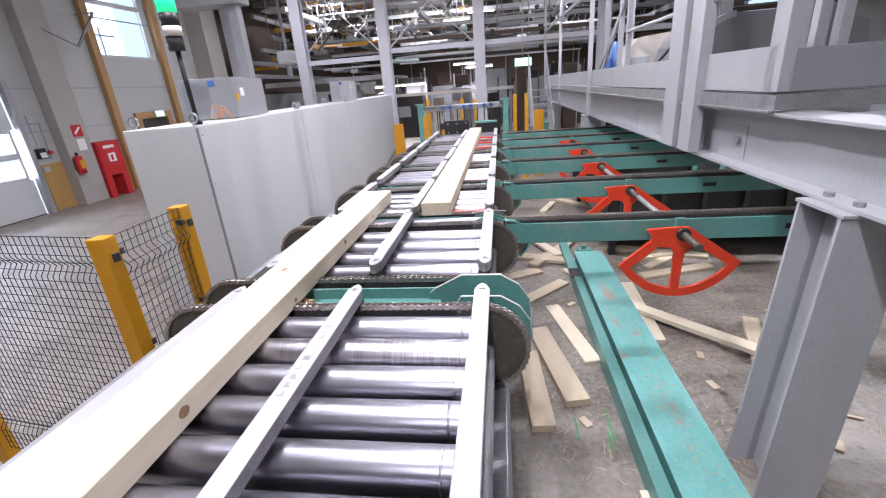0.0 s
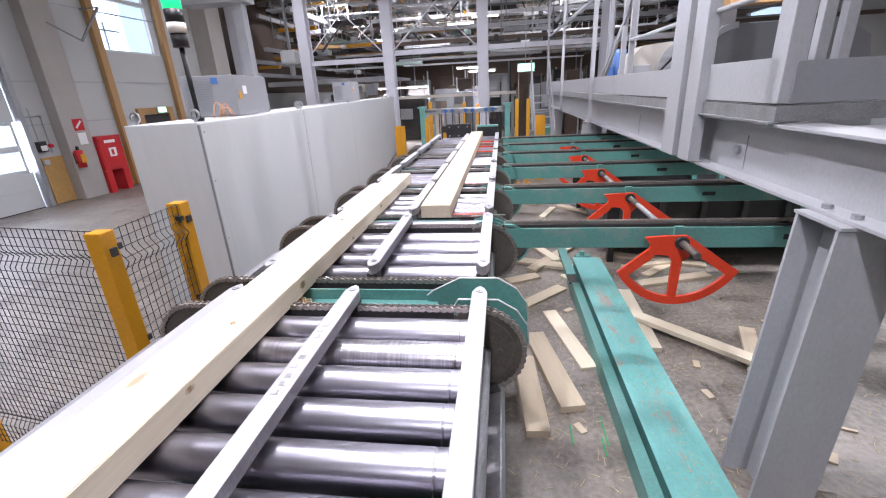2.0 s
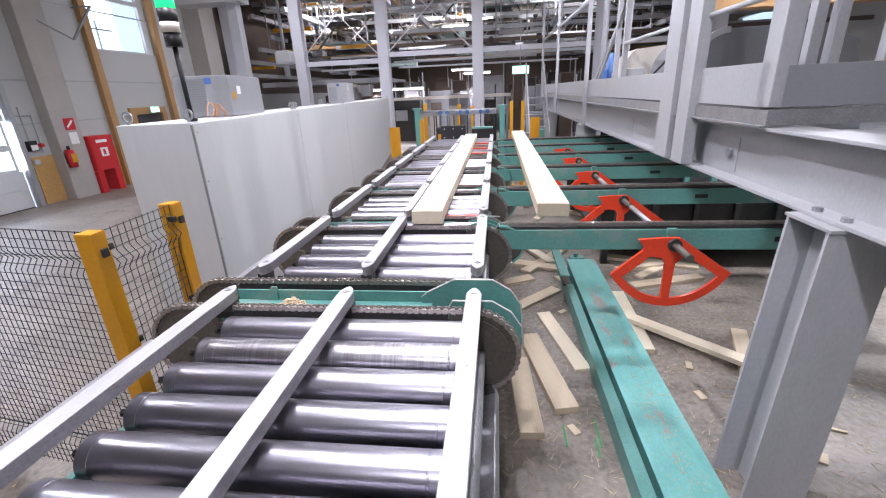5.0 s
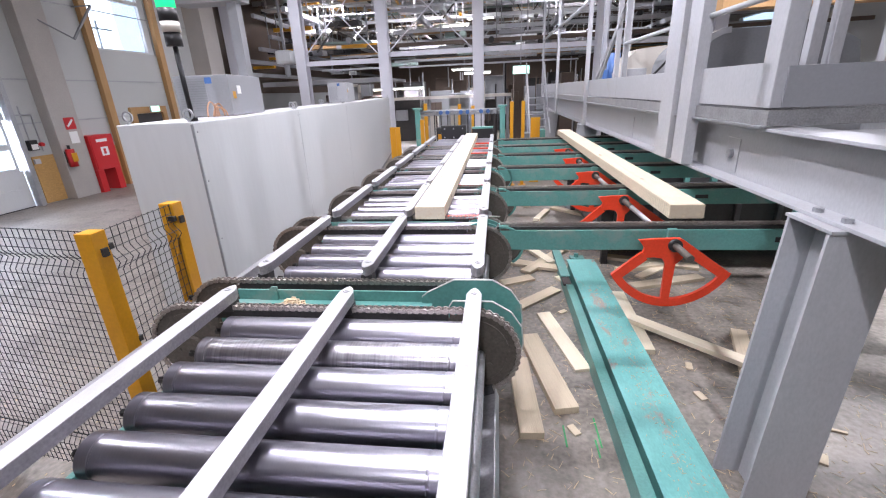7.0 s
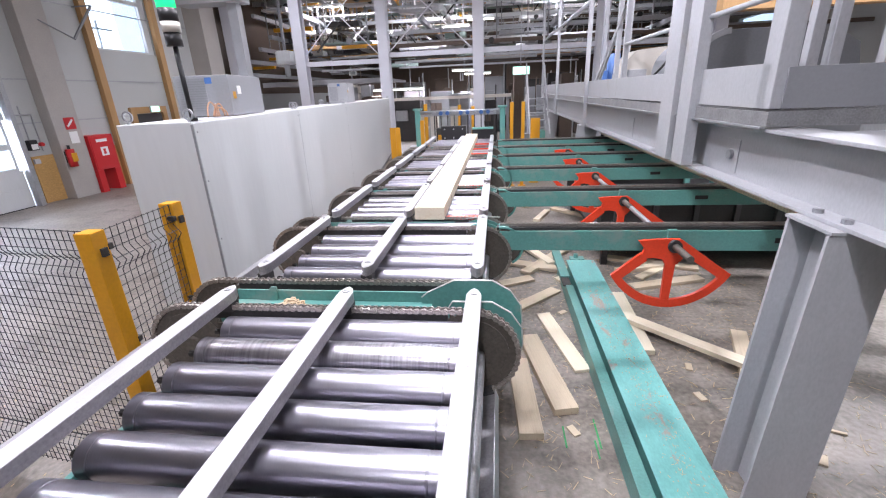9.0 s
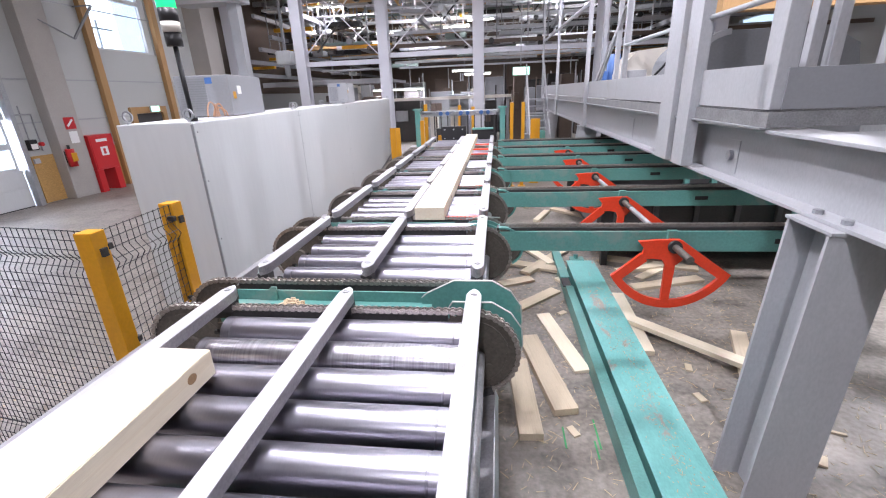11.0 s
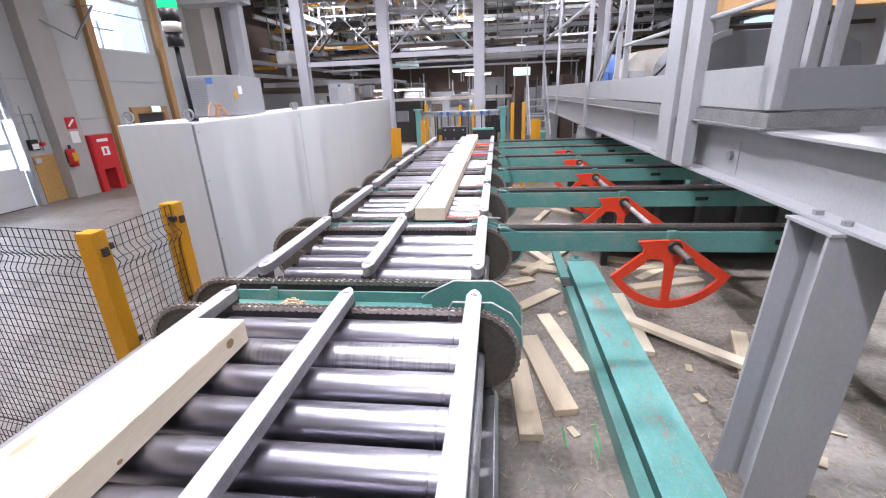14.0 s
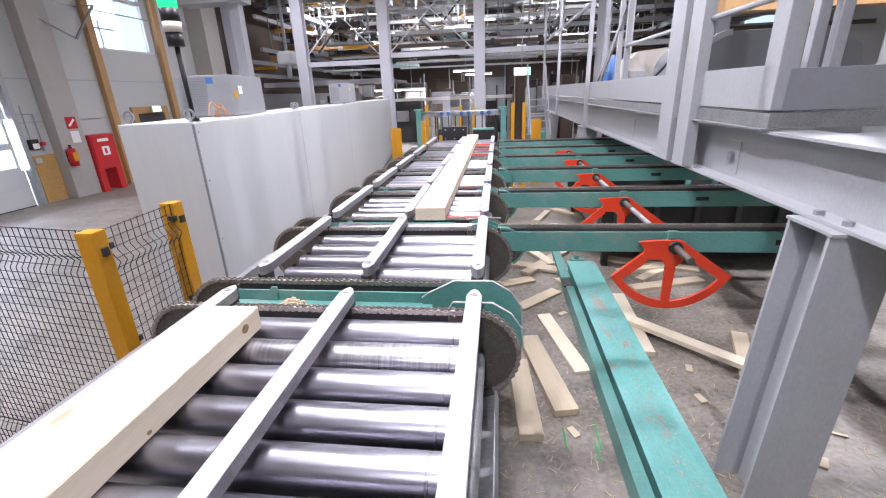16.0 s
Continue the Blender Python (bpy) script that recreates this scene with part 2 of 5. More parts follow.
EXITG = mat("exit_sign_face", (0.50, 1.0, 0.78), 0.4, 0, 0, 1, 1, 0, glow=1.7)
GREEN_LAMP = mat("green_signal_lens", (0.02, 0.75, 0.28), 0.25, 0, 0.1, 30, 60, 0, glow=1.2)
GREEN_DULL = mat("dull_green_steel", (0.22, 0.29, 0.27), 0.5, 0.0, 0.2, 3, 50, 0.03)
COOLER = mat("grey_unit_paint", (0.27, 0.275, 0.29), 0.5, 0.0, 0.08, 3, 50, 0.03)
DAY = mat("daylight_outside", (0.66, 0.80, 1.0), 0.8, 0, 0.2, 0.5, 3, 0, glow=1.15)
GLASS = bpy.data.materials.new("window_glass")
GLASS.use_nodes = True
gb = GLASS.node_tree.nodes["Principled BSDF"]
gb.inputs["Transmission Weight"].default_value, gb.inputs["Roughness"].default_value, gb.inputs["IOR"].default_value = 1.0, 0.02, 1.1


# ---- mesh helpers ----
def nb():
    return bmesh.new()


def bx(bm, x0, x1, y0, y1, z0, z1, bevel=0.0):
    """A box between two corners, its edges bevelled."""
    r = bmesh.ops.create_cube(bm, size=1, matrix=Matrix.LocRotScale(((x0 + x1) / 2, (y0 + y1) / 2, (z0 + z1) / 2), None, (abs(x1 - x0), abs(y1 - y0), abs(z1 - z0))))
    if bevel:
        es = {e for v in r["verts"] for e in v.link_edges}
        bmesh.ops.bevel(bm, geom=list(es), offset=bevel, segments=2, affect="EDGES", profile=0.6)
    return bm


def rod(bm, p, q, r, n=12, r2=None):
    p, q = Vector(p), Vector(q)
    d = q - p
    m = Matrix.Translation((p + q) / 2) @ d.to_track_quat("Z", "Y").to_matrix().to_4x4()
    bmesh.ops.create_cone(bm, cap_ends=True, segments=n, radius1=r, radius2=r if r2 is None else r2, depth=d.length, matrix=m)
    return bm


def beam(bm, p, q, w, h, bevel=0.0):
    """A square bar from p to q; w across, h upwards."""
    p, q = Vector(p), Vector(q)
    d = q - p
    up = Vector((0, 0, 1)) if abs(d.normalized().z) < 0.95 else Vector((0, 1, 0))
    s = d.cross(up).normalized()
    u = s.cross(d).normalized()
    m = Matrix((( *s, 0), (*d.normalized(), 0), (*u, 0), (0, 0, 0, 1))).transposed()
    m.translation = (p + q) / 2
    r = bmesh.ops.create_cube(bm, size=1, matrix=m @ Matrix.Diagonal((w, d.length, h, 1)))
    if bevel:
        es = {e for v in r["verts"] for e in v.link_edges}
        bmesh.ops.bevel(bm, geom=list(es), offset=bevel, segments=1, affect="EDGES")
    return bm


def sliver(bm, x, y, z, dx, dy, dz, w, t):
    """A thin flat chip from a point along a way; quick to add to a large mesh."""
    ln = math.hypot(dx, dy) or 1
    ox, oy = -dy / ln * w / 2, dx / ln * w / 2
    lo = [bm.verts.new(p) for p in ((x - ox, y - oy, z), (x + ox, y + oy, z), (x + dx + ox * 0.5, y + dy + oy * 0.5, z + dz), (x + dx - ox * 0.5, y + dy - oy * 0.5, z + dz))]
    hi = [bm.verts.new((v.co.x, v.co.y, v.co.z + t)) for v in lo]
    bm.faces.new(hi)
    bm.faces.new(lo[::-1])
    for i in range(4):
        bm.faces.new((lo[i], lo[(i + 1) % 4], hi[(i + 1) % 4], hi[i]))


def prism(bm, pts, axis, a, b):
    """A flat outline extruded along an axis from a to b. pts: (u, v) in the two other axes, in x, y, z order."""
    def put(u, v, w):
        return {"x": (w, u, v), "y": (u, w, v), "z": (u, v, w)}[axis]
    lo = [bm.verts.new(put(u, v, a)) for u, v in pts]
    hi = [bm.verts.new(put(u, v, b)) for u, v in pts]
    n = len(pts)
    fs = [bm.faces.new(lo), bm.faces.new(hi)]
    for i in range(n):
        fs.append(bm.faces.new((lo[i], lo[(i + 1) % n], hi[(i + 1) % n], hi[i])))
    bmesh.ops.recalc_face_normals(bm, faces=fs)
    return bm


def ring(bm, outer, inner, axis, a, b):
    """A closed band between two outlines of equal count, extruded."""
    def put(u, v, w):
        return {"x": (w, u, v), "y": (u, w, v), "z": (u, v, w)}[axis]
    vs = [[bm.verts.new(put(u, v, w)) for u, v in loop] for loop in (outer, inner) for w in (a, b)]
    n = len(outer)
    fs = []
    for i in range(n):
        j = (i + 1) % n
        for A, B in ((0, 1), (1, 3), (3, 2), (2, 0)):
            fs.append(bm.faces.new((vs[A][i], vs[A][j], vs[B][j], vs[B][i])))
    bmesh.ops.recalc_face_normals(bm, faces=fs)
    return bm


ORIGIN = {}


def thing(name, x=0.0, y=0.0, z=0.0, label="", category="", group="", kind=""):
    """An Empty at a thing's base, that parents its parts."""
    ob = new(name)
    ob.location = (x, y, z)
    ob.empty_display_size = 0.1
    ORIGIN[ob.name] = Vector((x, y, z))
    return tagged(ob, label, category, group, kind)


def part(name, bm, material, parent=None, label="", smooth=False, local=False, pivot=None, kind=""):
    """Links a bmesh, drawn in the place's coordinates (local: in its parent's), as ONE mesh object."""
    base = ORIGIN.get(parent.name, Vector()) if parent and not local else Vector()
    at = Vector(pivot) if pivot else base
    if at.length:
        bmesh.ops.translate(bm, verts=bm.verts, vec=-at)
    me = bpy.data.meshes.new(name)
    bm.to_mesh(me)
    bm.free()
    me.materials.append(material)
    if smooth:
        for p in me.polygons:
            p.use_smooth = len(p.vertices) <= 4 and True
    ob = new(name, me)
    if parent:
        ob.parent = parent
    ORIGIN[ob.name] = at if not local else Vector()
    if pivot:
        ob.location = at - base
    if label:
        ob["label"] = label
    if kind:
        ob["kind"] = kind
    return ob


def piece(name, mesh, x, y, z, parent, rot=(0, 0, 0)):
    """One more object on a shared mesh, under its thing."""
    ob = new(name, mesh)
    ob.parent = parent
    ob.location = Vector((x, y, z)) - ORIGIN.get(parent.name, Vector())
    ob.rotation_euler = rot
    return ob


def structure(name, bm, material, label=""):
    return tagged(part(name, bm, material), label, "", "", "structure")


def arc(cx, cz, r, a0, a1, n):
    return [(cx + r * math.cos(radians(a0 + (a1 - a0) * i / n)), cz + r * math.sin(radians(a0 + (a1 - a0) * i / n))) for i in range(n + 1)]


# ---- large structure ----
structure("floor", bx(nb(), -11.8, 14, -9, 42, -0.2, 0), FLOOR, "grey stained concrete hall floor with dust and wood splinters")
WX = -11.55


def west_wall():
    """Outer wall with a gate opening and a high window opening."""
    bm = nb()
    for y0, y1, z0, z1 in ((-9, 4.6, 0, 9.5), (4.6, 9.35, 3.05, 9.5), (9.35, 12.35, 0, 9.5), (12.35, 14.75, 0, 3.88), (12.35, 14.75, 6.6, 9.5), (14.75, 42, 0, 9.5)):
        bx(bm, WX - 0.25, WX, y0, y1, z0, z1)
    structure("wall_west", bm, WALLP, "grey insulated panel hall wall")
    bm = nb()
    for z in (0.95, 1.98, 3.0, 4.9):
        bx(bm, WX, WX + 0.02, 9.5, 20, z, z + 0.035)
    structure("trim", bm, GALV, "thin horizontal wall panel joint trims")


west_wall()
structure("wall_north", bx(nb(), -11.8, 14, 42, 42.3, 0, 9.5), BROWN, "dark far end wall of the hall")
structure("wall_south", bx(nb(), -11.8, 14, -9.3, -9, 0, 9.5), WALLP, "plain hall wall behind")
bm = nb()
for y0, y1, z0, z1 in ((-9, 42, 0, 4.7), (-9, 42, 5.6, 9.5), (-9, 24, 4.7, 5.6), (30, 42, 4.7, 5.6)):
    bx(bm, 14, 14.25, y0, y1, z0, z1)
structure("wall_east", bm, WALLP, "grey panel hall wall with a window band")
structure("ceiling", bx(nb(), -11.8, 14.2, -9.3, 42.3, 9.5, 9.7), ROOFW, "timber roof decking of the hall")
structure("backdrop", bx(nb(), WX - 2.6, WX - 2.5, 0, 22, -1, 9), DAY, "bright overcast daylight outside")
structure("backdrop_east", bx(nb(), 16.5, 16.6, 8, 46, 0, 9), DAY, "bright overcast daylight outside")


def window_frame_thing():
    w = thing("window_1", WX, 13.55, 3.88, "tall window with white frame set between timber posts", "window", kind="structure")
    bm = nb()
    for y0, y1, z0, z1 in ((12.35, 12.45, 3.88, 6.6), (14.5, 14.75, 3.88, 6.6), (12.45, 14.5, 3.88, 3.94), (12.45, 14.5, 5.30, 5.42)):
        bx(bm, WX - 0.16, WX - 0.04, y0, y1, z0, z1, 0.006)
    part("window_frame", bm, WHITE, w)
    pane = part("pane", bx(nb(), WX - 0.11, WX - 0.10, 12.45, 14.5, 3.94, 6.55), GLASS, w)
    pane.visible_shadow = False
    # a steel roof structure stands outside
    c = thing("canopy", WX - 1.6, 13.5, 0, "steel canopy frame seen through the window", "canopy")
    bm = nb()
    for y in (12.6, 13.5, 14.4):
        beam(bm, (WX - 1.6, y, 0), (WX - 1.6, y, 5.0), 0.05, 0.05)
    beam(bm, (WX - 1.6, 12.2, 4.75), (WX - 1.6, 15, 4.75), 0.05, 0.05)
    beam(bm, (WX - 1.6, 13.2, 4.9), (WX - 1.6, 14.4, 3.9), 0.04, 0.04)
    part("post", bm, GALV, c)


window_frame_thing()


def gate():
    g = thing("door_1", WX, 7.0, 0, "white sectional industrial gate with window panes", "gate", kind="structure")
    zs = [(0.0, 0.476), (0.473, 0.904), (2.092, 3.05)]
    for z0, z1 in zs:
        part("panel", bx(nb(), WX - 0.12, WX - 0.06, 4.6, 9.32, z0 + 0.005, z1, 0.008), WHITE, g)
    for z0, z1 in ((0.905, 1.484), (1.486, 2.095)):
        bm = nb()
        for y0 in (4.7, 6.2, 7.75):
            ring(bm, [(y0, z0), (y0 + 1.5, z0), (y0 + 1.5, z1), (y0, z1)], [(y0 + 0.07, z0 + 0.07), (y0 + 1.43, z0 + 0.07), (y0 + 1.43, z1 - 0.07), (y0 + 0.07, z1 - 0.07)], "x", WX - 0.12, WX - 0.06)
        part("panel_frame", bm, WHITE, g)
        for y0 in (4.7, 6.2, 7.75):
            p = part("pane", bx(nb(), WX - 0.095, WX - 0.085, y0 + 0.07, y0 + 1.43, z0 + 0.07, z1 - 0.07), GLASS, g)
            p.visible_shadow = False
    bm = nb()
    bx(bm, WX - 0.05, WX + 0.12, 9.33, 9.45, 0, 4.6, 0.01)
    part("guide_rail", bm, GALV, g)
    part("seal", bx(nb(), WX - 0.14, WX - 0.04, 4.6, 9.3, -0.005, 0.02), BLACK, g)


gate()


def concrete_column(y0, y1, depth):
    ob = structure("column", bx(nb(), WX + 0.004, WX + depth, y0, y1, 0, 9.5, 0.02), CONC, "precast concrete hall column against the wall")
    return ob


concrete_column(10.12, 10.86, 0.32)
concrete_column(16.6, 17.5, 0.7)
for y0, y1 in ((12.1, 12.33), (14.77, 15.0)):
    structure("timber_post", bx(nb(), WX + 0.004, WX + 0.16, y0, y1, 0, 9.5, 0.012), BEAMWOOD, "brown glued timber wall post")

# steel columns of the upper hall, with bracing
COLS = [(-10.9, 18.5), (-7.98, 18.5), (-4.50, 18.5), (-0.74, 18.5), (3.9, 18.5), (8.0, 18.5)]
for cx, cy in COLS:
    bm = nb()
    bx(bm, cx - 0.21, cx + 0.21, cy - 0.2, cy - 0.17, 0, 9.5)
    bx(bm, cx - 0.21, cx + 0.21, cy + 0.17, cy + 0.2, 0, 9.5)
    bx(bm, cx - 0.02, cx + 0.02, cy - 0.17, cy + 0.17, 0, 9.5)
    structure("steel_column", bm, PALE, "light grey painted steel hall column")


def cross_member(x0, x1, z, h=0.18, y=18.5, m=None):
    structure("steel_beam", bx(nb(), x0, x1, y - 0.08, y + 0.08, z - h / 2, z + h / 2), m or PALE, "light grey horizontal steel beam between columns")


for (ax, _), (bx_, _) in zip(COLS[:-1], COLS[1:]):
    if ax > -9:
        cross_member(ax + 0.22, bx_ - 0.22, 3.60 if ax < -6 else 3.80)
for (ax, _), (bx_, _) in zip(COLS[1:3], COLS[2:4]):
    bm = nb()
    rod(bm, (ax + 0.2, 18.32, 3.85), (bx_ - 0.2, 18.32, 6.9), 0.022, 8)
    rod(bm, (ax + 0.2, 18.28, 6.9), (bx_ - 0.2, 18.28, 3.85), 0.022, 8)
    structure("bracing", bm, PALE, "crossed light grey bracing rods")


# ---- the far upper hall: beams, pipes, catwalks, machines ----
def far_hall():
    rnd = random.Random(5)
    # cross beams at many depths under the roof
    tones = (GREY, GREY_DARK, GREY, GALV, GREEN_DULL, BEAMWOOD, WHITE, DARK, BROWN)
    for k in range(44):
        y = 19.6 + 0.42 * k
        z = 4.15 + 0.092 * ((k * 17) % 44)
        h = rnd.choice((0.06, 0.09, 0.14, 0.20))
        x0 = rnd.choice((-11.2, -8.0, -5.5, -4.6))
        structure("roof_beam", bx(nb(), x0, 13.8, y - 0.06, y + 0.06, z, z + h), rnd.choice(tones), "cross beam under the hall roof")
    for k in range(12):
        y = 19.0 + 1.9 * k
        structure("roof_purlin", bx(nb(), -11.2, 13.8, y - 0.12, y + 0.12, 8.2, 8.5), rnd.choice((GREY, BEAMWOOD)), "roof purlin")
    for x in (-10, -8.7, -6.4, -5.6, -3.1, -2.2, 0.6, 2.3, 5.4, 7.0, 10):
        z = rnd.uniform(4.5, 7.6)
        structure("roof_girder", bx(nb(), x - 0.08, x + 0.08, 19, 41.5, z, z + 0.2), rnd.choice((GREY, GREY_DARK, GALV)), "grey lengthwise girder under the roof")
    for k in range(120):
        x0 = rnd.uniform(-10.5, 7)
        y = rnd.uniform(19.4, 33)
        z = rnd.uniform(3.95, 7.6)
        ln = rnd.uniform(0.5, 3.2)
        c = thing("overhead_conveyor", x0, y, z, "overhead sorting conveyor section with drives", "conveyor", "overhead conveyor sections")
        part("body", bx(nb(), x0, x0 + ln, y - 0.3, y + 0.3, z, z + rnd.uniform(0.06, 0.24), 0.02), rnd.choice((GREY, DARK, DARK, GREY_DARK, BROWN, GALV, WHITE, GREEN_DULL, BEAMWOOD)), c)
        for xh in (x0 + 0.1, x0 + ln - 0.16):
            part("hanger", bx(nb(), xh, xh + 0.05, y - 0.03, y + 0.03, z + 0.05, 9.5), rnd.choice((GREY_DARK, GREY)), c)
        part("motor", rod(nb(), (x0 + ln * 0.6, y - 0.5, z + 0.08), (x0 + ln * 0.6, y - 0.1, z + 0.08), rnd.uniform(0.07, 0.15), 12), rnd.choice((DARK, BLACK, GREY_DARK)), c, smooth=True)
    # struts leaning between the levels
    for k in range(26):
        x, y, z = rnd.uniform(-10, 5), rnd.uniform(19.6, 27), rnd.uniform(4.0, 6.4)
        d = rnd.choice((-1, 1)) * rnd.uniform(0.5, 1.3)
        structure("roof_strut", beam(nb(), (x, y, z), (x + d, y, z + rnd.uniform(0.7, 1.5)), 0.06, 0.06), rnd.choice((GREY, GREY_DARK, GALV, DARK)), "slanting steel strut under the roof")
    for k in range(16):
        x0 = rnd.uniform(-9.5, 6)
        y = rnd.uniform(21, 34)
        z = rnd.uniform(4.8, 7.2)
        f = thing("strip_lamp", x0, y, z, "glowing fluorescent strip lamp under the roof", "lamp", "far strip lamps")
        part("housing", bx(nb(), x0, x0 + 1.2, y - 0.07, y + 0.07, z, z + 0.07, 0.01), WHITE, f)
        part("tube", rod(nb(), (x0 + 0.03, y, z - 0.03), (x0 + 1.17, y, z - 0.03), 0.035, 10), TUBE, f, smooth=True)
        part("hanger", bx(nb(), x0 + 0.6, x0 + 0.64, y - 0.02, y + 0.02, z + 0.07, 9.5), GREY_DARK, f)
    # yellow carriers on the runways beside the wall
    for k in range(30):
        x, y, z = rnd.uniform(-11.0, -8.6), rnd.uniform(19, 28), 3.5 + 0.42 * rnd.randrange(9)
        c = thing("runway_carrier", x, y, z, "small carrier on a runway beam beside the wall", "carrier", "runway carriers")
        part("body", bx(nb(), x, x + rnd.uniform(0.25, 0.8), y, y + 0.3, z, z + rnd.uniform(0.08, 0.22), 0.015), rnd.choice((YELLOW, YELLOW, DARK, WHITE, GREY_DARK, BEAMWOOD)), c)
        part("hanger", bx(nb(), x + 0.1, x + 0.14, y + 0.1, y + 0.14, z + 0.06, 9.5), GREY_DARK, c)
    # crane runways and cable trays along the west side
    for i in range(9):
        x, z = -11.0 + 0.36 * (i % 5), 3.3 + 0.5 * i
        structure("runway_beam", bx(nb(), x, x + 0.14, 18.6 + 0.4 * i, 41, z, z + 0.16), rnd.choice((GREY, GALV, GREY_DARK, GREY)), "grey lengthwise runway beam beside the wall")
        yk = 19.2 + 1.7 * i
        structure("runway_bracket", bx(nb(), WX, x + 0.2, yk, yk + 0.18, z - 0.12, z - 0.002), rnd.choice((YELLOW, GREY, YELLOW)), "bracket carrying the runway beam")
    for i in range(12):
        x, z = rnd.uniform(-10.8, 4), rnd.uniform(4.2, 7.5)
        structure("far_pipe", rod(nb(), (x, rnd.uniform(19, 22), z), (x + rnd.uniform(-2.5, 2.5), rnd.uniform(30, 40), z + rnd.uniform(-0.6, 0.6)), 0.06, 10), rnd.choice((GALV, GREY, DARK, YELLOW)), "pipe under the far roof")
    # yellow pieces of crane and walkway
    for x0, x1, y, z in ((-7.4, -5.0, 22, 4.45), (-10.2, -8.4, 21, 5.2), (-9.5, -8.6, 20, 6.4), (-7.0, -6.3, 23, 6.8)):
        structure("crane_rail", bx(nb(), x0, x1, y - 0.1, y + 0.1, z, z + 0.16), YELLOW, "yellow crane rail piece under the roof")
    # pale pipes and trays under the mezzanine beams
    for x0, x1, y, z, h in ((-4.3, 1.6, 19.4, 3.52, 0.10), (-4.3, 2.4, 20.2, 3.36, 0.07), (-4.0, -0.9, 21.0, 3.62, 0.12), (-0.5, 4.0, 19.8, 3.66, 0.12), (-0.4, 3.6, 21.5, 3.42, 0.06), (-7.6, -4.8, 19.6, 3.34, 0.08), (-7.7, -4.8, 21.2, 3.95, 0.10)):
        structure("pipe_run", bx(nb(), x0, x1, y - 0.05, y + 0.05, z, z + h, 0.02), rnd.choice((PALE, GALV, GREY)), "pale pipe run below the far beams")
    # added dark sheet behind the runways, darkens the far west wall
    structure("wall_cladding", bx(nb(), WX + 0.005, WX + 0.05, 18.0, 41.9, 2.6, 9.4), BROWN, "dark brown sheet added over the far wall")
    # mezzanine edge and the dark machine level below it
    structure("platform_edge", bx(nb(), -10.9, -4.8, 20.4, 20.6, 2.85, 3.05), GREY, "light grey edge beam of a raised platform")
    structure("platform_deck", bx(nb(), -10.9, -4.8, 20.6, 24, 2.88, 3.0), GREY_DARK, "raised steel platform")
    for k in range(130):
        x0 = rnd.uniform(-10.5, 6)
        y = rnd.uniform(21, 36)
        hh = rnd.uniform(0.8, 3.3)
        ww = rnd.uniform(0.3, 1.3)
        c = thing("far_machine", x0, y, 0, "dark machine unit at the far end of the hall", "machine", "far machines")
        part("body", bx(nb(), x0, x0 + ww, y, y + 0.8, 0, hh, 0.03), rnd.choice((DARK, BROWN, GREY_DARK, BROWN, GREY_DARK, CREAM)), c)
        part("pipe", rod(nb(), (x0 + ww, y - 0.1, 0), (x0 + ww, y - 0.1, hh + rnd.uniform(0.1, 0.9)), 0.035, 8), rnd.choice((GALV, GREY, DARK, BROWN)), c)
        part("cover", bx(nb(), x0 + 0.02, x0 + ww * 0.5, y - 0.12, y, hh * 0.5, hh * 0.75, 0.02), rnd.choice((GREY_DARK, GREY_DARK, CREAM, BROWN, GALV)), c)
    # long light lumber stacks and conveyor under the lamps
    structure("far_conveyor", bx(nb(), -5.2, 0.6, 20.0, 20.8, 2.02, 2.14), CREAM, "pale long conveyor table in the distance")
    bm = nb()
    for x in (-5.0, -3.2, -1.4, 0.4):
        bx(bm, x, x + 0.12, 20.1, 20.6, 0, 2.02)
    structure("far_conveyor_leg", bm, GREY_DARK, "legs of the far conveyor table")
    for x0, z in ((-2.2, 3.30), (-1.6, 3.12), (-6.2, 2.55), (-4.9, 2.55)):
        f = thing("strip_lamp", x0, 22.5, z, "glowing fluorescent strip lamp below the mezzanine", "lamp", "far strip lamps")
        part("housing", bx(nb(), x0, x0 + 1.3, 22.4, 22.6, z, z + 0.07, 0.01), WHITE, f)
        part("tube", bx(nb(), x0 + 0.03, x0 + 1.27, 22.42, 22.58, z - 0.06, z - 0.002, 0.02), TUBE, f)
        part("hanger", bx(nb(), x0 + 0.6, x0 + 0.64, 22.48, 22.52, z + 0.07, 9.5), GREY_DARK, f)


far_hall()
structure("steel_column", bx(nb(), -7.05, -6.78, 12.0, 12.25, 0, 9.5), GREY, "light grey steel column behind the cabinets")
hb = thing("overhead_duct", -7.5, 12.0, 4.6, "light grey overhead steel duct fixed to the column", "duct")
part("body", bx(nb(), -8.4, -6.6, 11.8, 12.4, 4.72, 5.4, 0.02), GREY, hb)
tk = thing("white_tank", -9.0, 19.2, 3.4, "white plastic tank hung under a platform", "tank")
part("body", bx(nb(), -9.4, -8.7, 19.0, 19.6, 3.7, 4.25, 0.12), WHITE, tk)
part("stem", rod(nb(), (-9.05, 19.3, 3.2), (-9.05, 19.3, 3.72), 0.12, 14), GALV, tk)
part("hanger", bx(nb(), -9.1, -9.0, 19.25, 19.35, 4.2, 9.5), GREY_DARK, tk)

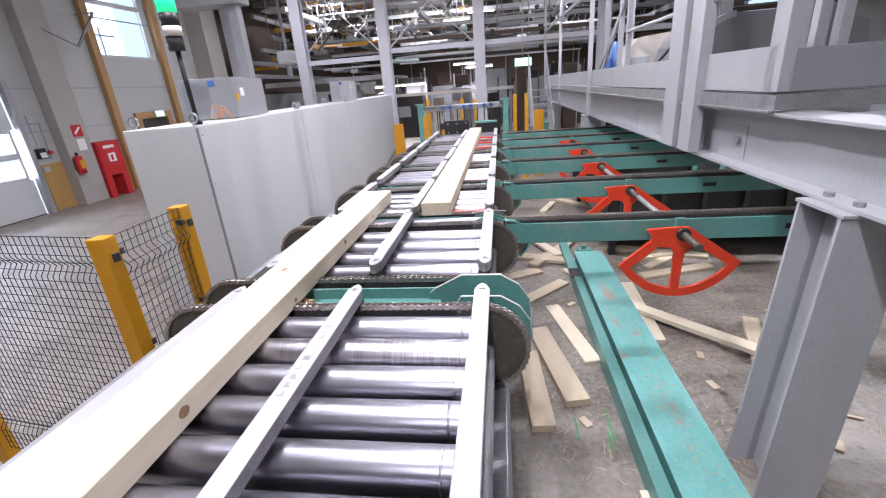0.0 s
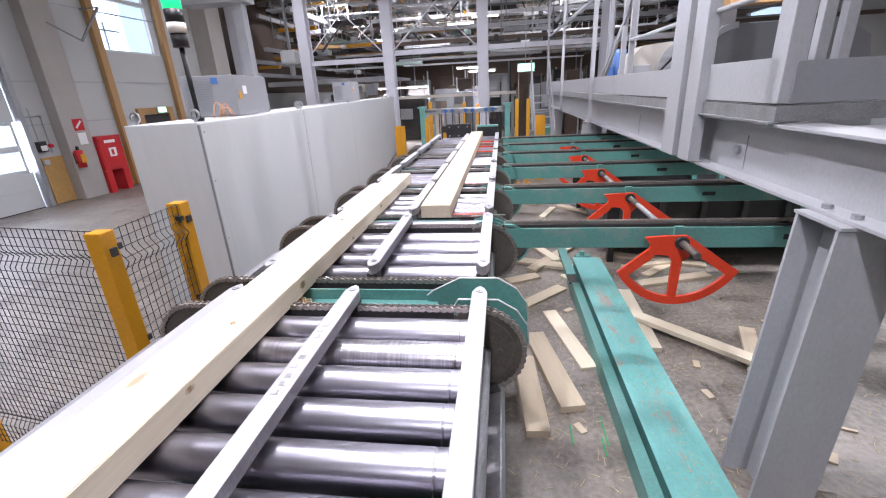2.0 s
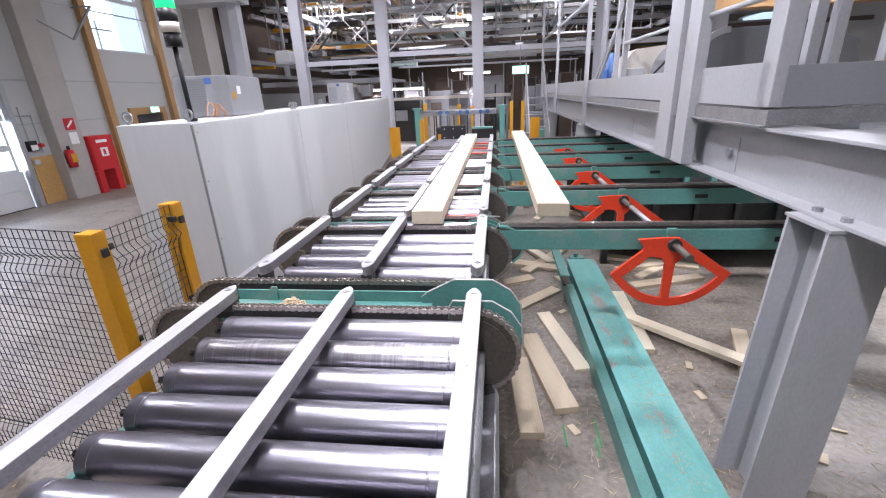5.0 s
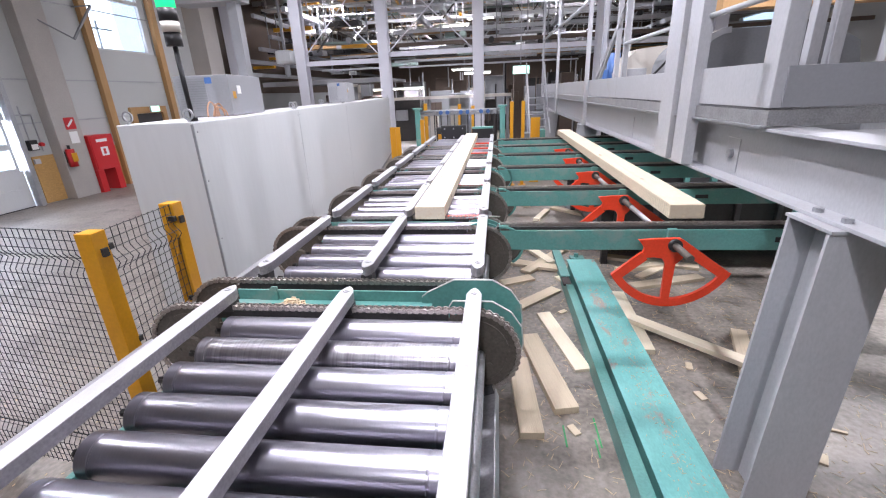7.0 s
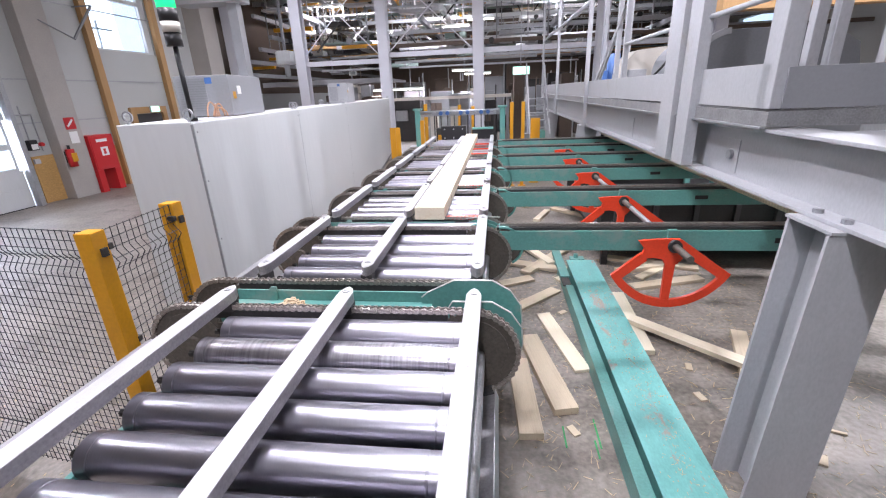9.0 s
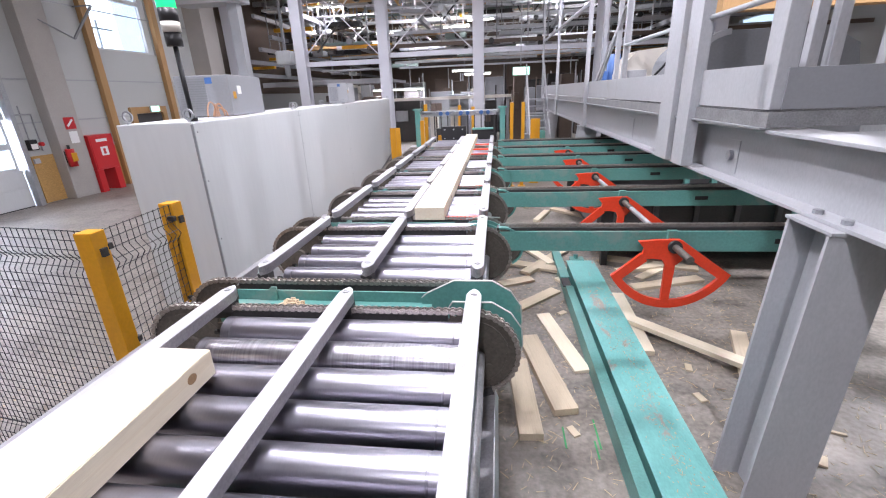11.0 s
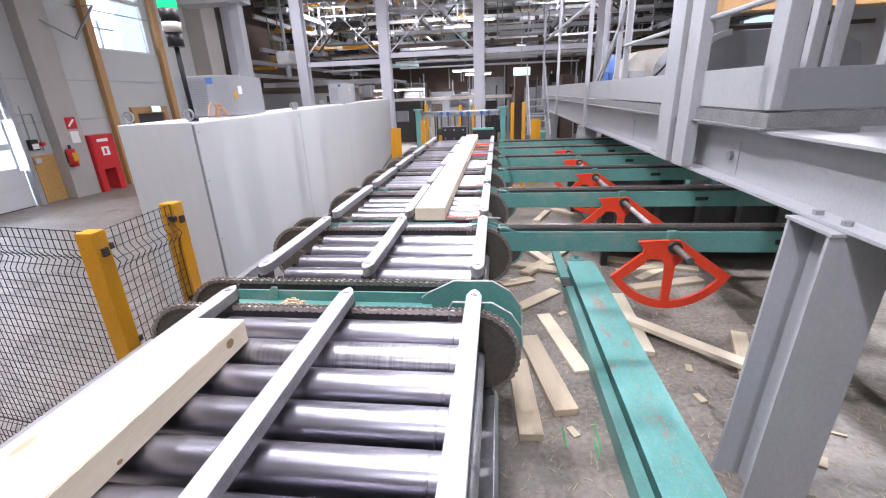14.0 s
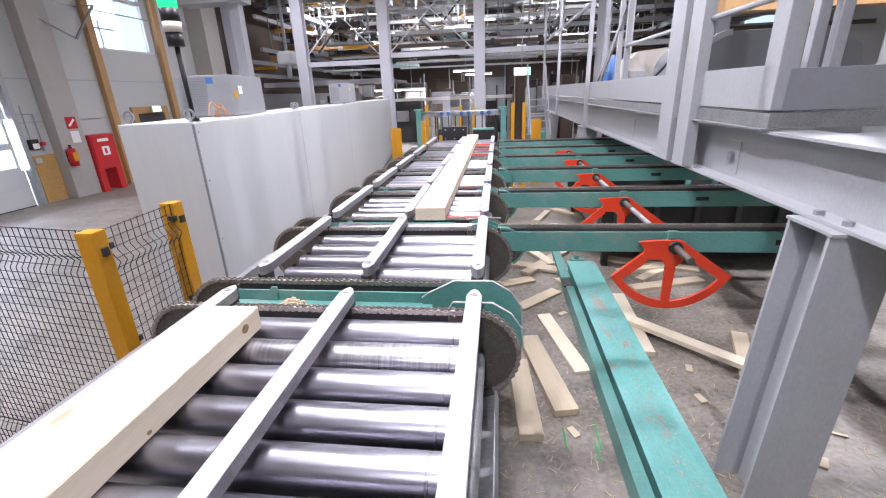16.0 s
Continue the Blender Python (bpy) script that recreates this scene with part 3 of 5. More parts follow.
# a housing for each lamp of both lists, the added ones too
for lx, ly, lz, sx, sy, w in STRIPS + FAR_STRIPS:
    f = thing("ceiling_lamp", lx, ly, lz, "white fluorescent strip lamp hung from the roof", "lamp", "ceiling lamps")
    part("housing", bx(nb(), lx - sx / 2, lx + sx / 2, ly - sy / 2, ly + sy / 2, lz, lz + 0.08, 0.01), WHITE, f)
    for k in (-1, 1):
        part("hanger", rod(nb(), (lx + k * sx * 0.35, ly + k * sy * 0.35, lz + 0.08), (lx + k * sx * 0.35, ly + k * sy * 0.35, 9.5), 0.01, 6), GALV, f)

# ---- roller conveyor ----
RX0, RX1, RSP = -1.185, -0.133, 0.1735
RZ, RR = 1.336, 0.0685  # thick rollers of the near bay
RZ_FAR, RR_FAR = 1.3455, 0.059
JOINTS = [1.79, 2.985, 4.115, 5.19, 6.33, 7.48]
CH_X0, CH_X1, CH_Z, CH_R = -1.45, -0.11, 1.205, 0.205
PITCH = (2 * (CH_X1 - CH_X0) + 2 * math.pi * CH_R) / 7
LOOP = PITCH * 7


def loop_pose(s, y=0.0, lift=0.0):
    """Pose on the chain loop: s runs from the top above the right sprocket, clockwise seen from the front."""
    s %= LOOP
    run, half = CH_X1 - CH_X0, math.pi * CH_R
    if s < half:
        a = s / CH_R
        p, turn = (CH_X1 + (CH_R + lift) * math.sin(a), CH_Z + (CH_R + lift) * math.cos(a)), a
    elif s < half + run:
        p, turn = (CH_X1 - (s - half), CH_Z - CH_R - lift), math.pi
    elif s < 2 * half + run:
        a = math.pi + (s - half - run) / CH_R
        p, turn = (CH_X0 + (CH_R + lift) * math.sin(a), CH_Z + (CH_R + lift) * math.cos(a)), a
    else:
        p, turn = (CH_X0 + (s - 2 * half - run), CH_Z + CH_R + lift), 0
    return pose(p[0], y, p[1], 0, math.degrees(turn), 0)


conveyor = thing("roller_conveyor", -0.66, 0, 0, "roller conveyor with bright steel rollers on a turquoise frame", "conveyor")


def roller_mesh(name, m, RR=RR):
    bm = nb()
    n = 32
    prof = [(0.0, 0.018), (0.0, RR - 0.004), (0.004, RR), (0.042, RR), (0.044, RR - 0.0018), (0.049, RR - 0.0018), (0.051, RR), (RX1 - RX0 - 0.045, RR), (RX1 - RX0 - 0.043, RR - 0.0012), (RX1 - RX0 - 0.039, RR - 0.0012), (RX1 - RX0 - 0.037, RR), (RX1 - RX0 - 0.004, RR), (RX1 - RX0, RR - 0.004), (RX1 - RX0, 0.012), (RX1 - RX0 + 0.022, 0.012)]
    rows = []
    for u, r in prof:
        rows.append([bm.verts.new((u + RX0, r * math.cos(2 * math.pi * i / n), r * math.sin(2 * math.pi * i / n))) for i in range(n)])
    for a, b in zip(rows[:-1], rows[1:]):
        for i in range(n):
            f = bm.faces.new((a[i], a[(i + 1) % n], b[(i + 1) % n], b[i]))
            f.smooth = True
    for row in rows:
        for i in range(n):
            e = bm.edges.get((row[i], row[(i + 1) % n]))
            if e:
                e.smooth = False
    bm.faces.new(rows[0])
    bm.faces.new(rows[-1])
    bmesh.ops.recalc_face_normals(bm, faces=bm.faces)
    me = bpy.data.meshes.new(name)
    bm.to_mesh(me)
    bm.free()
    me.materials.append(m)
    return me


ROLLER_MESH, WORN_MESH, SLIM_MESH = roller_mesh("roller", ROLLER), roller_mesh("worn_roller", ROLLER_WORN), roller_mesh("slim_roller", ROLLER, RR_FAR)
ROLLERS = []


def rollers():
    bays = [(-3.2, 1.60)] + [(a + 0.24, b - 0.20) for a, b in zip(JOINTS[:-1], JOINTS[1:])] + [(JOINTS[-1] + 0.24, 8.6)]
    first = True
    for a, b in bays:
        y = 1.547 if first else a + 0.10
        ys = []
        if first:
            while y > a:
                ys.append(y)
                y -= RSP
        else:
            n = max(3, round((b - a - 0.14) / 0.195))
            ys = [a + 0.10 + (b - a - 0.18) * i / n for i in range(n + 1)]
            ys.append(b + 0.205)
        for y in ys:
            me = WORN_MESH if abs(y - 1.3735) < 0.02 else ROLLER_MESH if first else SLIM_MESH
            r = piece("roller", me, 0, y, RZ if first else RZ_FAR, conveyor)
            if me is WORN_MESH:
                r["label"] = "scratched roller with worn bright rings"
            ROLLERS.append(r)
        first = False
    for xa, xb in ((RX0 - 0.035, RX0 - 0.012), (RX1 + 0.012, RX1 + 0.03)):
        for a, b in bays:
            part("side_rail", bx(nb(), xa, xb, a, b, RZ - 0.085, RZ - 0.022, 0.003), GREEN, conveyor)
    for a, b in bays[:3]:
        for x in (RX0 - 0.05, RX1 + 0.034):
            for r in ROLLERS:
                y = r.location.y
                if a < y < b and y > -0.2:
                    bm = nb()
                    rod(bm, (x - 0.012, y, RZ), (x + 0.012, y, RZ), 0.014, 6)
                    part("axle_nut", bm, DARK, conveyor)
    # legs and stretchers
    for y in (-2.8, 0.3, 1.4, 2.55, 3.6, 4.7, 5.8, 7.0, 8.3):
        for x in (-1.15, -0.14):
            part("leg", bx(nb(), x - 0.05, x + 0.05, y - 0.05, y + 0.05, 0, 0.96, 0.006), GREY, conveyor)
            part("foot_plate", bx(nb(), x - 0.1, x + 0.1, y - 0.1, y + 0.1, 0, 0.015), GREY, conveyor)
        part("cross_beam", bx(nb(), -1.099, -0.191, y - 0.05, y + 0.05, 0.86, 0.96, 0.005), GREEN, conveyor)
    for x in (-1.15, -0.14):
        part("long_beam", bx(nb(), x - 0.05, x + 0.05, -3.2, 8.6, 0.82, 0.959 - 0.1, 0.005), GREEN, conveyor)
    # added dark sheet, its colour stands in for the shade under the rollers
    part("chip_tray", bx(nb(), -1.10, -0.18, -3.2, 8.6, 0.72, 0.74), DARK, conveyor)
    for a, b in bays:
        part("sprocket_shaft", rod(nb(), (CH_X1 + 0.035, a - 0.02, CH_Z), (CH_X1 + 0.035, b + 0.02, CH_Z), 0.026, 14), GALV, conveyor, smooth=True)


rollers()


def joints():
    for k, yj in enumerate(JOINTS):
        part("cross_channel", bx(nb(), CH_X0 + 0.13, CH_X1 - 0.20, yj + 0.065, yj + 0.075, 1.335, 1.395, 0.003), GREEN, conveyor)
        part("cross_flange", bx(nb(), CH_X0 + 0.13, CH_X1 - 0.20, yj + 0.02, yj + 0.064, 1.335, 1.342, 0.002), GREEN, conveyor)
        part("dust_shelf", bx(nb(), -1.16, -0.84, yj - 0.10, yj + 0.019, 1.325, 1.334), DARK, conveyor)
        part("gusset", prism(nb(), [(-1.24, 1.30), (-1.10, 1.30), (-1.10, 1.415), (-1.13, 1.415)], "y", yj + 0.055, yj + 0.065), GREEN, conveyor, "turquoise gusset plate")
        if k == 0:
            for y0, sh, cut in ((yj - 0.045, -0.05, 0.12), (yj + 0.05, 0.014, 0.0)):
                pts = [(-0.36, 1.33), (-0.36, 1.36), (-0.33, 1.385), (-0.20, 1.452), (-0.02, 1.452), (0.065, 1.40), (0.11, 1.33), (0.118, 1.24), (0.10, 1.16), (-0.1, 1.10), (-0.36, 1.12)]
                pts = [(max(x, -0.36 + cut), z + sh) for x, z in pts]
                pl = part("guard_plate", prism(nb(), pts, "y", y0, y0 + 0.012), GREEN, conveyor, "turquoise guard plate with rubbed bright edge")
                bm = nb()
                for (xa, za), (xb, zb) in zip(pts[1:8], pts[2:9]):
                    beam(bm, (xa, y0 + 0.006, za), (xb, y0 + 0.006, zb), 0.0128, 0.0035)
                e = part("edge", bm, GREEN_EDGE, pl)
                e.location = (0, 0, 0)
        else:
            for y0 in (yj - 0.05, yj + 0.045):
                part("guard_plate", prism(nb(), [(-0.34, 1.28)] + arc(-0.11, 1.205, 0.215, 120, -70, 14) + [(-0.34, 1.08)], "y", y0, y0 + 0.01), GREEN, conveyor)


joints()
SPROCKETS, LINKS = [], []
LINK_N = 126


def sprocket_mesh():
    bm = nb()
    n = 40
    pts = []
    for i in range(n * 4):
        a = 2 * math.pi * i / (n * 4)
        r = CH_R + (0.006 if i % 4 in (1, 2) else -0.012)
        pts.append((r * math.cos(a), r * math.sin(a)))
    prism(bm, pts, "y", -0.006, 0.006)
    ring(bm, arc(0, 0, 0.165, 0, 354, 59), arc(0, 0, 0.155, 0, 354, 59), "y", -0.0085, 0.0085)
    rod(bm, (0, -0.03, 0), (0, 0.03, 0), 0.042, 20)
    for k in range(3):
        a = 2 * math.pi * k / 3
        rod(bm, (0.10 * math.cos(a), -0.010, 0.10 * math.sin(a)), (0.10 * math.cos(a), 0.010, 0.10 * math.sin(a)), 0.012, 8)
    me = bpy.data.meshes.new("sprocket")
    bm.to_mesh(me)
    bm.free()
    me.materials.append(SPROCKET)
    return me


def link_bm(bm, inner):
    """One roller chain link around the origin, lying along x."""
    p = LOOP / LINK_N
    y = 0.011 if inner else 0.0155
    for s in (-1, 1):
        pts = arc(p / 2, 0, 0.0125, 115, -115, 5) + [(0, -0.0065)] + arc(-p / 2, 0, 0.0125, 295, 65, 5) + [(0, 0.0065)]
        prism(bm, pts, "y", s * y - 0.0018, s * y + 0.0018)
    rod(bm, (p / 2, -y - 0.004, 0), (p / 2, y + 0.004, 0), 0.0075, 6)
    return bm


def chains():
    sp = sprocket_mesh()
    meshes = []
    for inner in (False, True):
        me = bpy.data.meshes.new("link")
        b = link_bm(nb(), inner)
        b.to_mesh(me)
        b.free()
        me.materials.append(CHAIN)
        meshes.append(me)
    for k, yj in enumerate(JOINTS):
        for dy in ((-0.145, 0.145) if k == 0 else (-0.13, 0.13)):
            y = yj + dy
            ch = thing("chain_drive", CH_X1, y, CH_Z, "oily brown roller chain running round two large sprockets", "chain drive", "chain drives of the cross transfer")
            for cx in (CH_X0, CH_X1):
                SPROCKETS.append(piece("sprocket", sp, cx, y, CH_Z, ch))
            part("chain_guide", bx(nb(), CH_X0 + 0.1, CH_X1 - 0.1, y - 0.012, y + 0.012, CH_Z + 0.15, CH_Z + CH_R - 0.014), DARK, ch)
            part("bearing_arm", bx(nb(), CH_X0 - 0.02, RX0 - 0.036, y + (0.025 if dy < 0 else -0.055), y + (0.055 if dy < 0 else -0.025), CH_Z - 0.03, CH_Z + 0.03, 0.004), GREEN, ch)
            if k == 0:
                c = thing("chain", 0, 0, 0)
                c.parent = ch
                c.location = -ORIGIN[ch.name]
                ORIGIN[c.name] = Vector((0, 0, 0))
                for i in range(LINK_N):
                    ob = new("link", meshes[i % 2])
                    ob.parent = c
                    m = loop_pose(i * LOOP / LINK_N, y)
                    ob.matrix_basis = m
                    LINKS.append((ob, i * LOOP / LINK_N, y))
            else:
                bm = nb()
                for i in range(LINK_N):
                    tmp = link_bm(nb(), i % 2)
                    m = loop_pose(i * LOOP / LINK_N, y)
                    bmesh.ops.transform(tmp, matrix=m, verts=tmp.verts)
                    me = bpy.data.meshes.new("t")
                    tmp.to_mesh(me)
                    tmp.free()
                    bm.from_mesh(me)
                    bpy.data.meshes.remove(me)
                part("chain", bm, CHAIN, ch, kind="stuff")


chains()
BARS = []


def pusher_bars():
    """Bars across the chains that push the boards sideways, seven on each loop."""
    spans = [(-1.9, 1.725)] + [(a + (0.155 if i == 0 else 0.05), b - 0.045) for i, (a, b) in enumerate(zip(JOINTS[:-1], JOINTS[1:]))] + [(JOINTS[-1] + 0.05, 8.75)]
    w, h = 0.033, 0.026
    for bi, (a, b) in enumerate(spans):
        ln = b - a
        pts = [(-w, 0.06), (-w * 0.55, 0.018), (0, 0.0), (w * 0.55, 0.018), (w, 0.06), (w, ln - 0.06), (w * 0.55, ln - 0.018), (0, ln), (-w * 0.55, ln - 0.018), (-w, ln - 0.06)]
        master = None
        for k in range(7):
            if master is None:
                t = thing("pusher_bar", 0, 0, 0, "bright flat steel pusher bar bolted to the transfer chains", "pusher bar", "pusher bars")
                body = nb()
                prism(body, pts, "z", -h, h)
                bmesh.ops.bevel(body, geom=body.edges[:], offset=0.003, segments=1, affect="EDGES")
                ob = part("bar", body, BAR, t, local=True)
                # upward faces take the lighter steel, all others the darker one
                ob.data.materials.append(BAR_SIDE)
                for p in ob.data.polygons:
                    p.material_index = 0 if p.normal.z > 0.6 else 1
                for yb in (0.075, ln - 0.075) if bi else (ln - 0.055,):
                    bm = nb()
                    rod(bm, (0, yb, h), (0, yb, h + 0.005), 0.0165, 16)
                    rod(bm, (0, yb, h + 0.005), (0, yb, h + 0.008), 0.008, 6)
                    part("bolt", bm, BAR, t, "flat bright bolt head", local=True)
                for yb in (0.06, ln - 0.06):
                    bm = nb()
                    prism(bm, [(-w * 0.9, yb - 0.04), (w * 0.9, yb - 0.04), (w * 0.9, yb + 0.02), (0, yb + 0.045), (-w * 0.9, yb + 0.02)], "z", -h - 0.042, -h + 0.001)
                    part("bracket", bm, BRACKET, t, "dark steel bracket", local=True)
                master = t
            else:
                t = copy_thing(master, Matrix())
            BARS.append((t, 0.01 - k * PITCH, a))
            t.matrix_basis = loop_pose(0.01 - k * PITCH, a, 0.048)


pusher_bars()

def pen_marks(bar):
    """Faint grey marker strokes on the bar's top, not legible."""
    r = random.Random(8)
    bm = nb()
    for y in (2.86, 2.90, 2.94, 2.99, 3.04, 3.17, 3.21, 3.25):
        x = r.uniform(-0.006, 0.002)
        bx(bm, x - 0.010, x + 0.012, y, y + 0.005, 0.0261, 0.0266)
        bx(bm, x + r.choice((-0.010, 0.009)), x + 0.013 * r.random() + 0.001, y + 0.006, y + 0.022, 0.0261, 0.0266)
    part("pen_mark", bm, BAR_SIDE, bar, "faint grey marker strokes", local=True)


pen_marks(BARS[1][0])

# sawdust under the chains, trapped in the frame
bm = nb()
rnd = random.Random(9)
for i in range(520):
    x, y = max(-1.14, min(-0.87, rnd.gauss(-1.0, 0.08))), rnd.uniform(1.70, 1.79)
    bx(bm, x, x + rnd.uniform(0.01, 0.03), y, y + rnd.uniform(0.004, 0.01), 1.335, 1.345 + 0.045 * math.exp(-((x + 1.0) / 0.06) ** 2) * rnd.random())
tagged(part("sawdust_heap", bm, SAWDUST), "small heap of pale sawdust and splinters", "sawdust", kind="stuff")


# ---- boards ----
BL, BW, BT = 5.8, 0.222, 0.097


def board(label, ln=BL, w=BW, t=BT, m=None, seed=1, cut=0.012):
    """A sawn plank with slightly uneven edges; its near right bottom corner is its origin's side."""
    r = random.Random(seed)
    bm = nb()
    n = 24
    rows = []
    for i in range(n + 1):
        y = ln * i / n
        j = [r.uniform(-0.0012, 0.0012) for _ in range(4)]
        rows.append([bm.verts.new((0 + j[0], y, 0)), bm.verts.new((w + j[1], y, 0)), bm.verts.new((w + j[2], y, t)), bm.verts.new((0 + j[3], y, t))])
    for a, b in zip(rows[:-1], rows[1:]):
        for i in range(4):
            bm.faces.new((a[i], a[(i + 1) % 4], b[(i + 1) % 4], b[i]))
    bm.faces.new(rows[0])
    bm.faces.new(rows[-1])
    bmesh.ops.recalc_face_normals(bm, faces=bm.faces)
    es = [e for e in bm.edges if len(e.link_faces) == 2 and e.calc_face_angle(0) > 1.0]
    bmesh.ops.bevel(bm, geom=es, offset=0.003, segments=2, affect="EDGES")
    ob = part("board", bm, m or WOOD)
    return tagged(ob, label, "board", "sawn boards on the line")


BOARD_A = board("freshly sawn pale spruce plank gliding along the rollers", seed=1)
BOARD_B = board("freshly sawn pale spruce plank pushed onto the chain deck", seed=2, m=WOOD_RIBBED)
BOARD_C = board("freshly sawn pale spruce plank with a knot near its end", seed=3)
KNOT = mat("spruce_knot", (0.36, 0.22, 0.11), 0.6, 0, 0.3, 60, 120, 0.05)


def knot(parent, y, z, ry, rz, side=True, x=BW):
    """A flat oval knot, flush in a plank's face."""
    pts = [(y + ry * math.cos(2 * math.pi * i / 18), z + rz * math.sin(2 * math.pi * i / 18)) for i in range(18)]
    if side:
        part("knot", prism(nb(), pts, "x", BW - 0.002, BW + 0.0016), KNOT, parent, "brown oval knot", local=True)
    else:
        part("knot", prism(nb(), [(x + v, u) for u, v in [(a, b - z) for a, b in pts]], "z", BT - 0.002, BT + 0.0016), KNOT, parent, "brown oval knot", local=True)


knot(BOARD_C, BL - 0.11, 0.056, 0.021, 0.017)
knot(BOARD_C, BL - 0.62, 0.02, 0.008, 0.006)
for y, z, r in ((0.55, 0.05, 0.012), (1.9, 0.03, 0.016), (2.35, 0.07, 0.011), (3.15, 0.05, 0.018), (3.9, 0.03, 0.010), (4.6, 0.06, 0.014), (5.2, 0.045, 0.009)):
    knot(BOARD_A, y, z, r * 1.2, r)
for y, x, r in ((1.2, 0.05, 0.014), (2.7, 0.15, 0.012), (4.1, 0.08, 0.016)):
    knot(BOARD_A, y, 0.05, r * 1.2, r, False, x)

# ---- chain deck to the east ----
DECKS = [2.90, 4.10, 5.32, 6.40, 7.42, 8.42]


def deck_chain_mesh():
    bm = nb()
    for i in range(150):
        x = 0.02 + i * 0.0372
        for ya, yb, za, zb, xa, xb in ((-0.014, -0.006, 1.409, 1.428, x, x + 0.031), (0.006, 0.014, 1.409, 1.428, x, x + 0.031), (-0.011, 0.011, 1.413, 1.424, x + 0.026, x + 0.042)):
            prism(bm, [(xa, ya), (xb, ya), (xb, yb), (xa, yb)], "z", za, zb)
    me = bpy.data.meshes.new("chain")
    bm.to_mesh(me)
    bm.free()
    me.materials.append(CHAIN)
    return me


DECK_CHAIN = deck_chain_mesh()


def deck_beam(y):
    d = thing("deck_beam", 0, y, 0, "turquoise chain deck beam with a dark chain on top", "chain deck", "deck beams")
    bm = nb()
    bx(bm, 0.02, 5.6, y - 0.05, y + 0.05, 1.245, 1.385, 0.004)
    body = part("body", bm, GREEN, d)
    part("guide", bx(nb(), 0.0, 5.6, y - 0.035, y + 0.035, 1.386, 1.408, 0.003), DARK, d, "dark worn chain guide")
    c = piece("chain", DECK_CHAIN, 0, y, 0, d)
    c["kind"] = "stuff"
    for x in (1.78, 3.2):
        part("slot", bx(nb(), x, x + 0.11, y - 0.0525, y - 0.048, 1.30, 1.335, 0.002), BLACK, d, "dark slotted hole")
    part("end_disc", rod(nb(), (0.04, y - 0.045, 1.27), (0.04, y + 0.045, 1.27), 0.125, 30), SPROCKET, d, smooth=True)
    part("end_cover", ring(nb(), arc(0.04, 1.27, 0.145, 100, -60, 16) , arc(0.04, 1.27, 0.132, 100, -60, 16), "y", y - 0.05, y + 0.05), GREEN, d)
    for x in (3.5, 5.2):
        if y > 0:
            part("leg", bx(nb(), x - 0.045, x + 0.045, y - 0.04, y + 0.04, 0.0, 1.244, 0.004), GREEN, d)
    return d


for y in DECKS:
    deck_beam(y)


def quadrant(y):
    """Red lever sector on a shaft under the deck."""
    q = thing("lever_sector", 1.14, y, 1.31, "red painted steel sector lever on a cross shaft", "lever", "red sector levers")
    cx, cz = 1.14, 1.31
    bm = nb()

    def slab(pts, half):
        # the rim hangs a little lower and further east than the hub plate
        prism(bm, [(cx + u + 0.025 * min(1, max(0, (0.07 - v) / 0.23)), cz + 1.127 * v - 0.034) for u, v in pts], "y", y - half, y + half)
    outer = arc(-0.03, 0.08, 0.443, -147.5, -30.5, 28)
    inner = arc(-0.03, 0.08, 0.393, -144, -34, 28)
    slab(outer + inner[::-1], 0.0121)
    slab([(-0.403, -0.16), (-0.205, -0.015), (-0.17, -0.06), (-0.36, -0.20)], 0.0118)
    slab([(0.351, -0.147), (0.05, 0.062), (0.055, -0.005), (0.075, -0.035), (0.30, -0.185)], 0.0118)
    slab([(-0.052, -0.04), (0.012, -0.04), (-0.012, -0.32), (-0.064, -0.32)], 0.0115)
    slab([(-0.224, 0.059), (-0.10, 0.068), (0.033, 0.07), (0.075, 0.045), (0.085, -0.01), (0.04, -0.06), (0.012, -0.085), (-0.06, -0.085), (-0.075, -0.055), (-0.13, -0.045), (-0.18, -0.05), (-0.20, -0.02), (-0.188, 0.012)], 0.0125)
    part("sector", bm, RED, q)
    part("hub", rod(nb(), (cx, y - 0.035, cz), (cx, y + 0.035, cz), 0.042, 20), DARK, q, smooth=True)
    part("shaft_end", rod(nb(), (cx, y - 0.26, cz), (cx, y - 0.03, cz), 0.022, 16), SPROCKET, q, "dull brown steel shaft end", smooth=True)
    part("hanger", bx(nb(), cx - 0.03, cx + 0.03, y + 0.035, y + 0.07, cz - 0.06, 1.40, 0.004), GREEN, q)


for y in (2.78, 3.98, 5.2, 6.28, 7.3):
    quadrant(y)
structure("lever_shaft", rod(nb(), (1.14, 2.86, 1.31), (1.14, 8.4, 1.31), 0.02, 12), BAR_SIDE, "long bare steel cross shaft under the deck")
# dark waste trough under the deck
wt = thing("waste_trough", 3.3, 7.0, 0, "dark steel waste trough standing under the chain deck", "trough")
part("tray", bx(nb(), 1.35, 5.5, 5.6, 8.5, 0.35, 0.40, 0.004), DARK, wt)
for y0 in (5.6, 8.46):
    part("side_sheet", bx(nb(), 1.35, 5.5, y0, y0 + 0.04, 0.401, 0.86, 0.004), DARK, wt)
for i in range(9):
    part("rib", bx(nb(), 1.5 + 0.48 * i, 1.56 + 0.48 * i, 5.55, 5.599, 0.36, 0.85), BRACKET, wt)
for x in (1.45, 5.4):
    for y0 in (5.7, 8.3):
        part("leg", bx(nb(), x - 0.04, x + 0.04, y0 - 0.04, y0 + 0.04, 0, 0.349), DARK, wt)
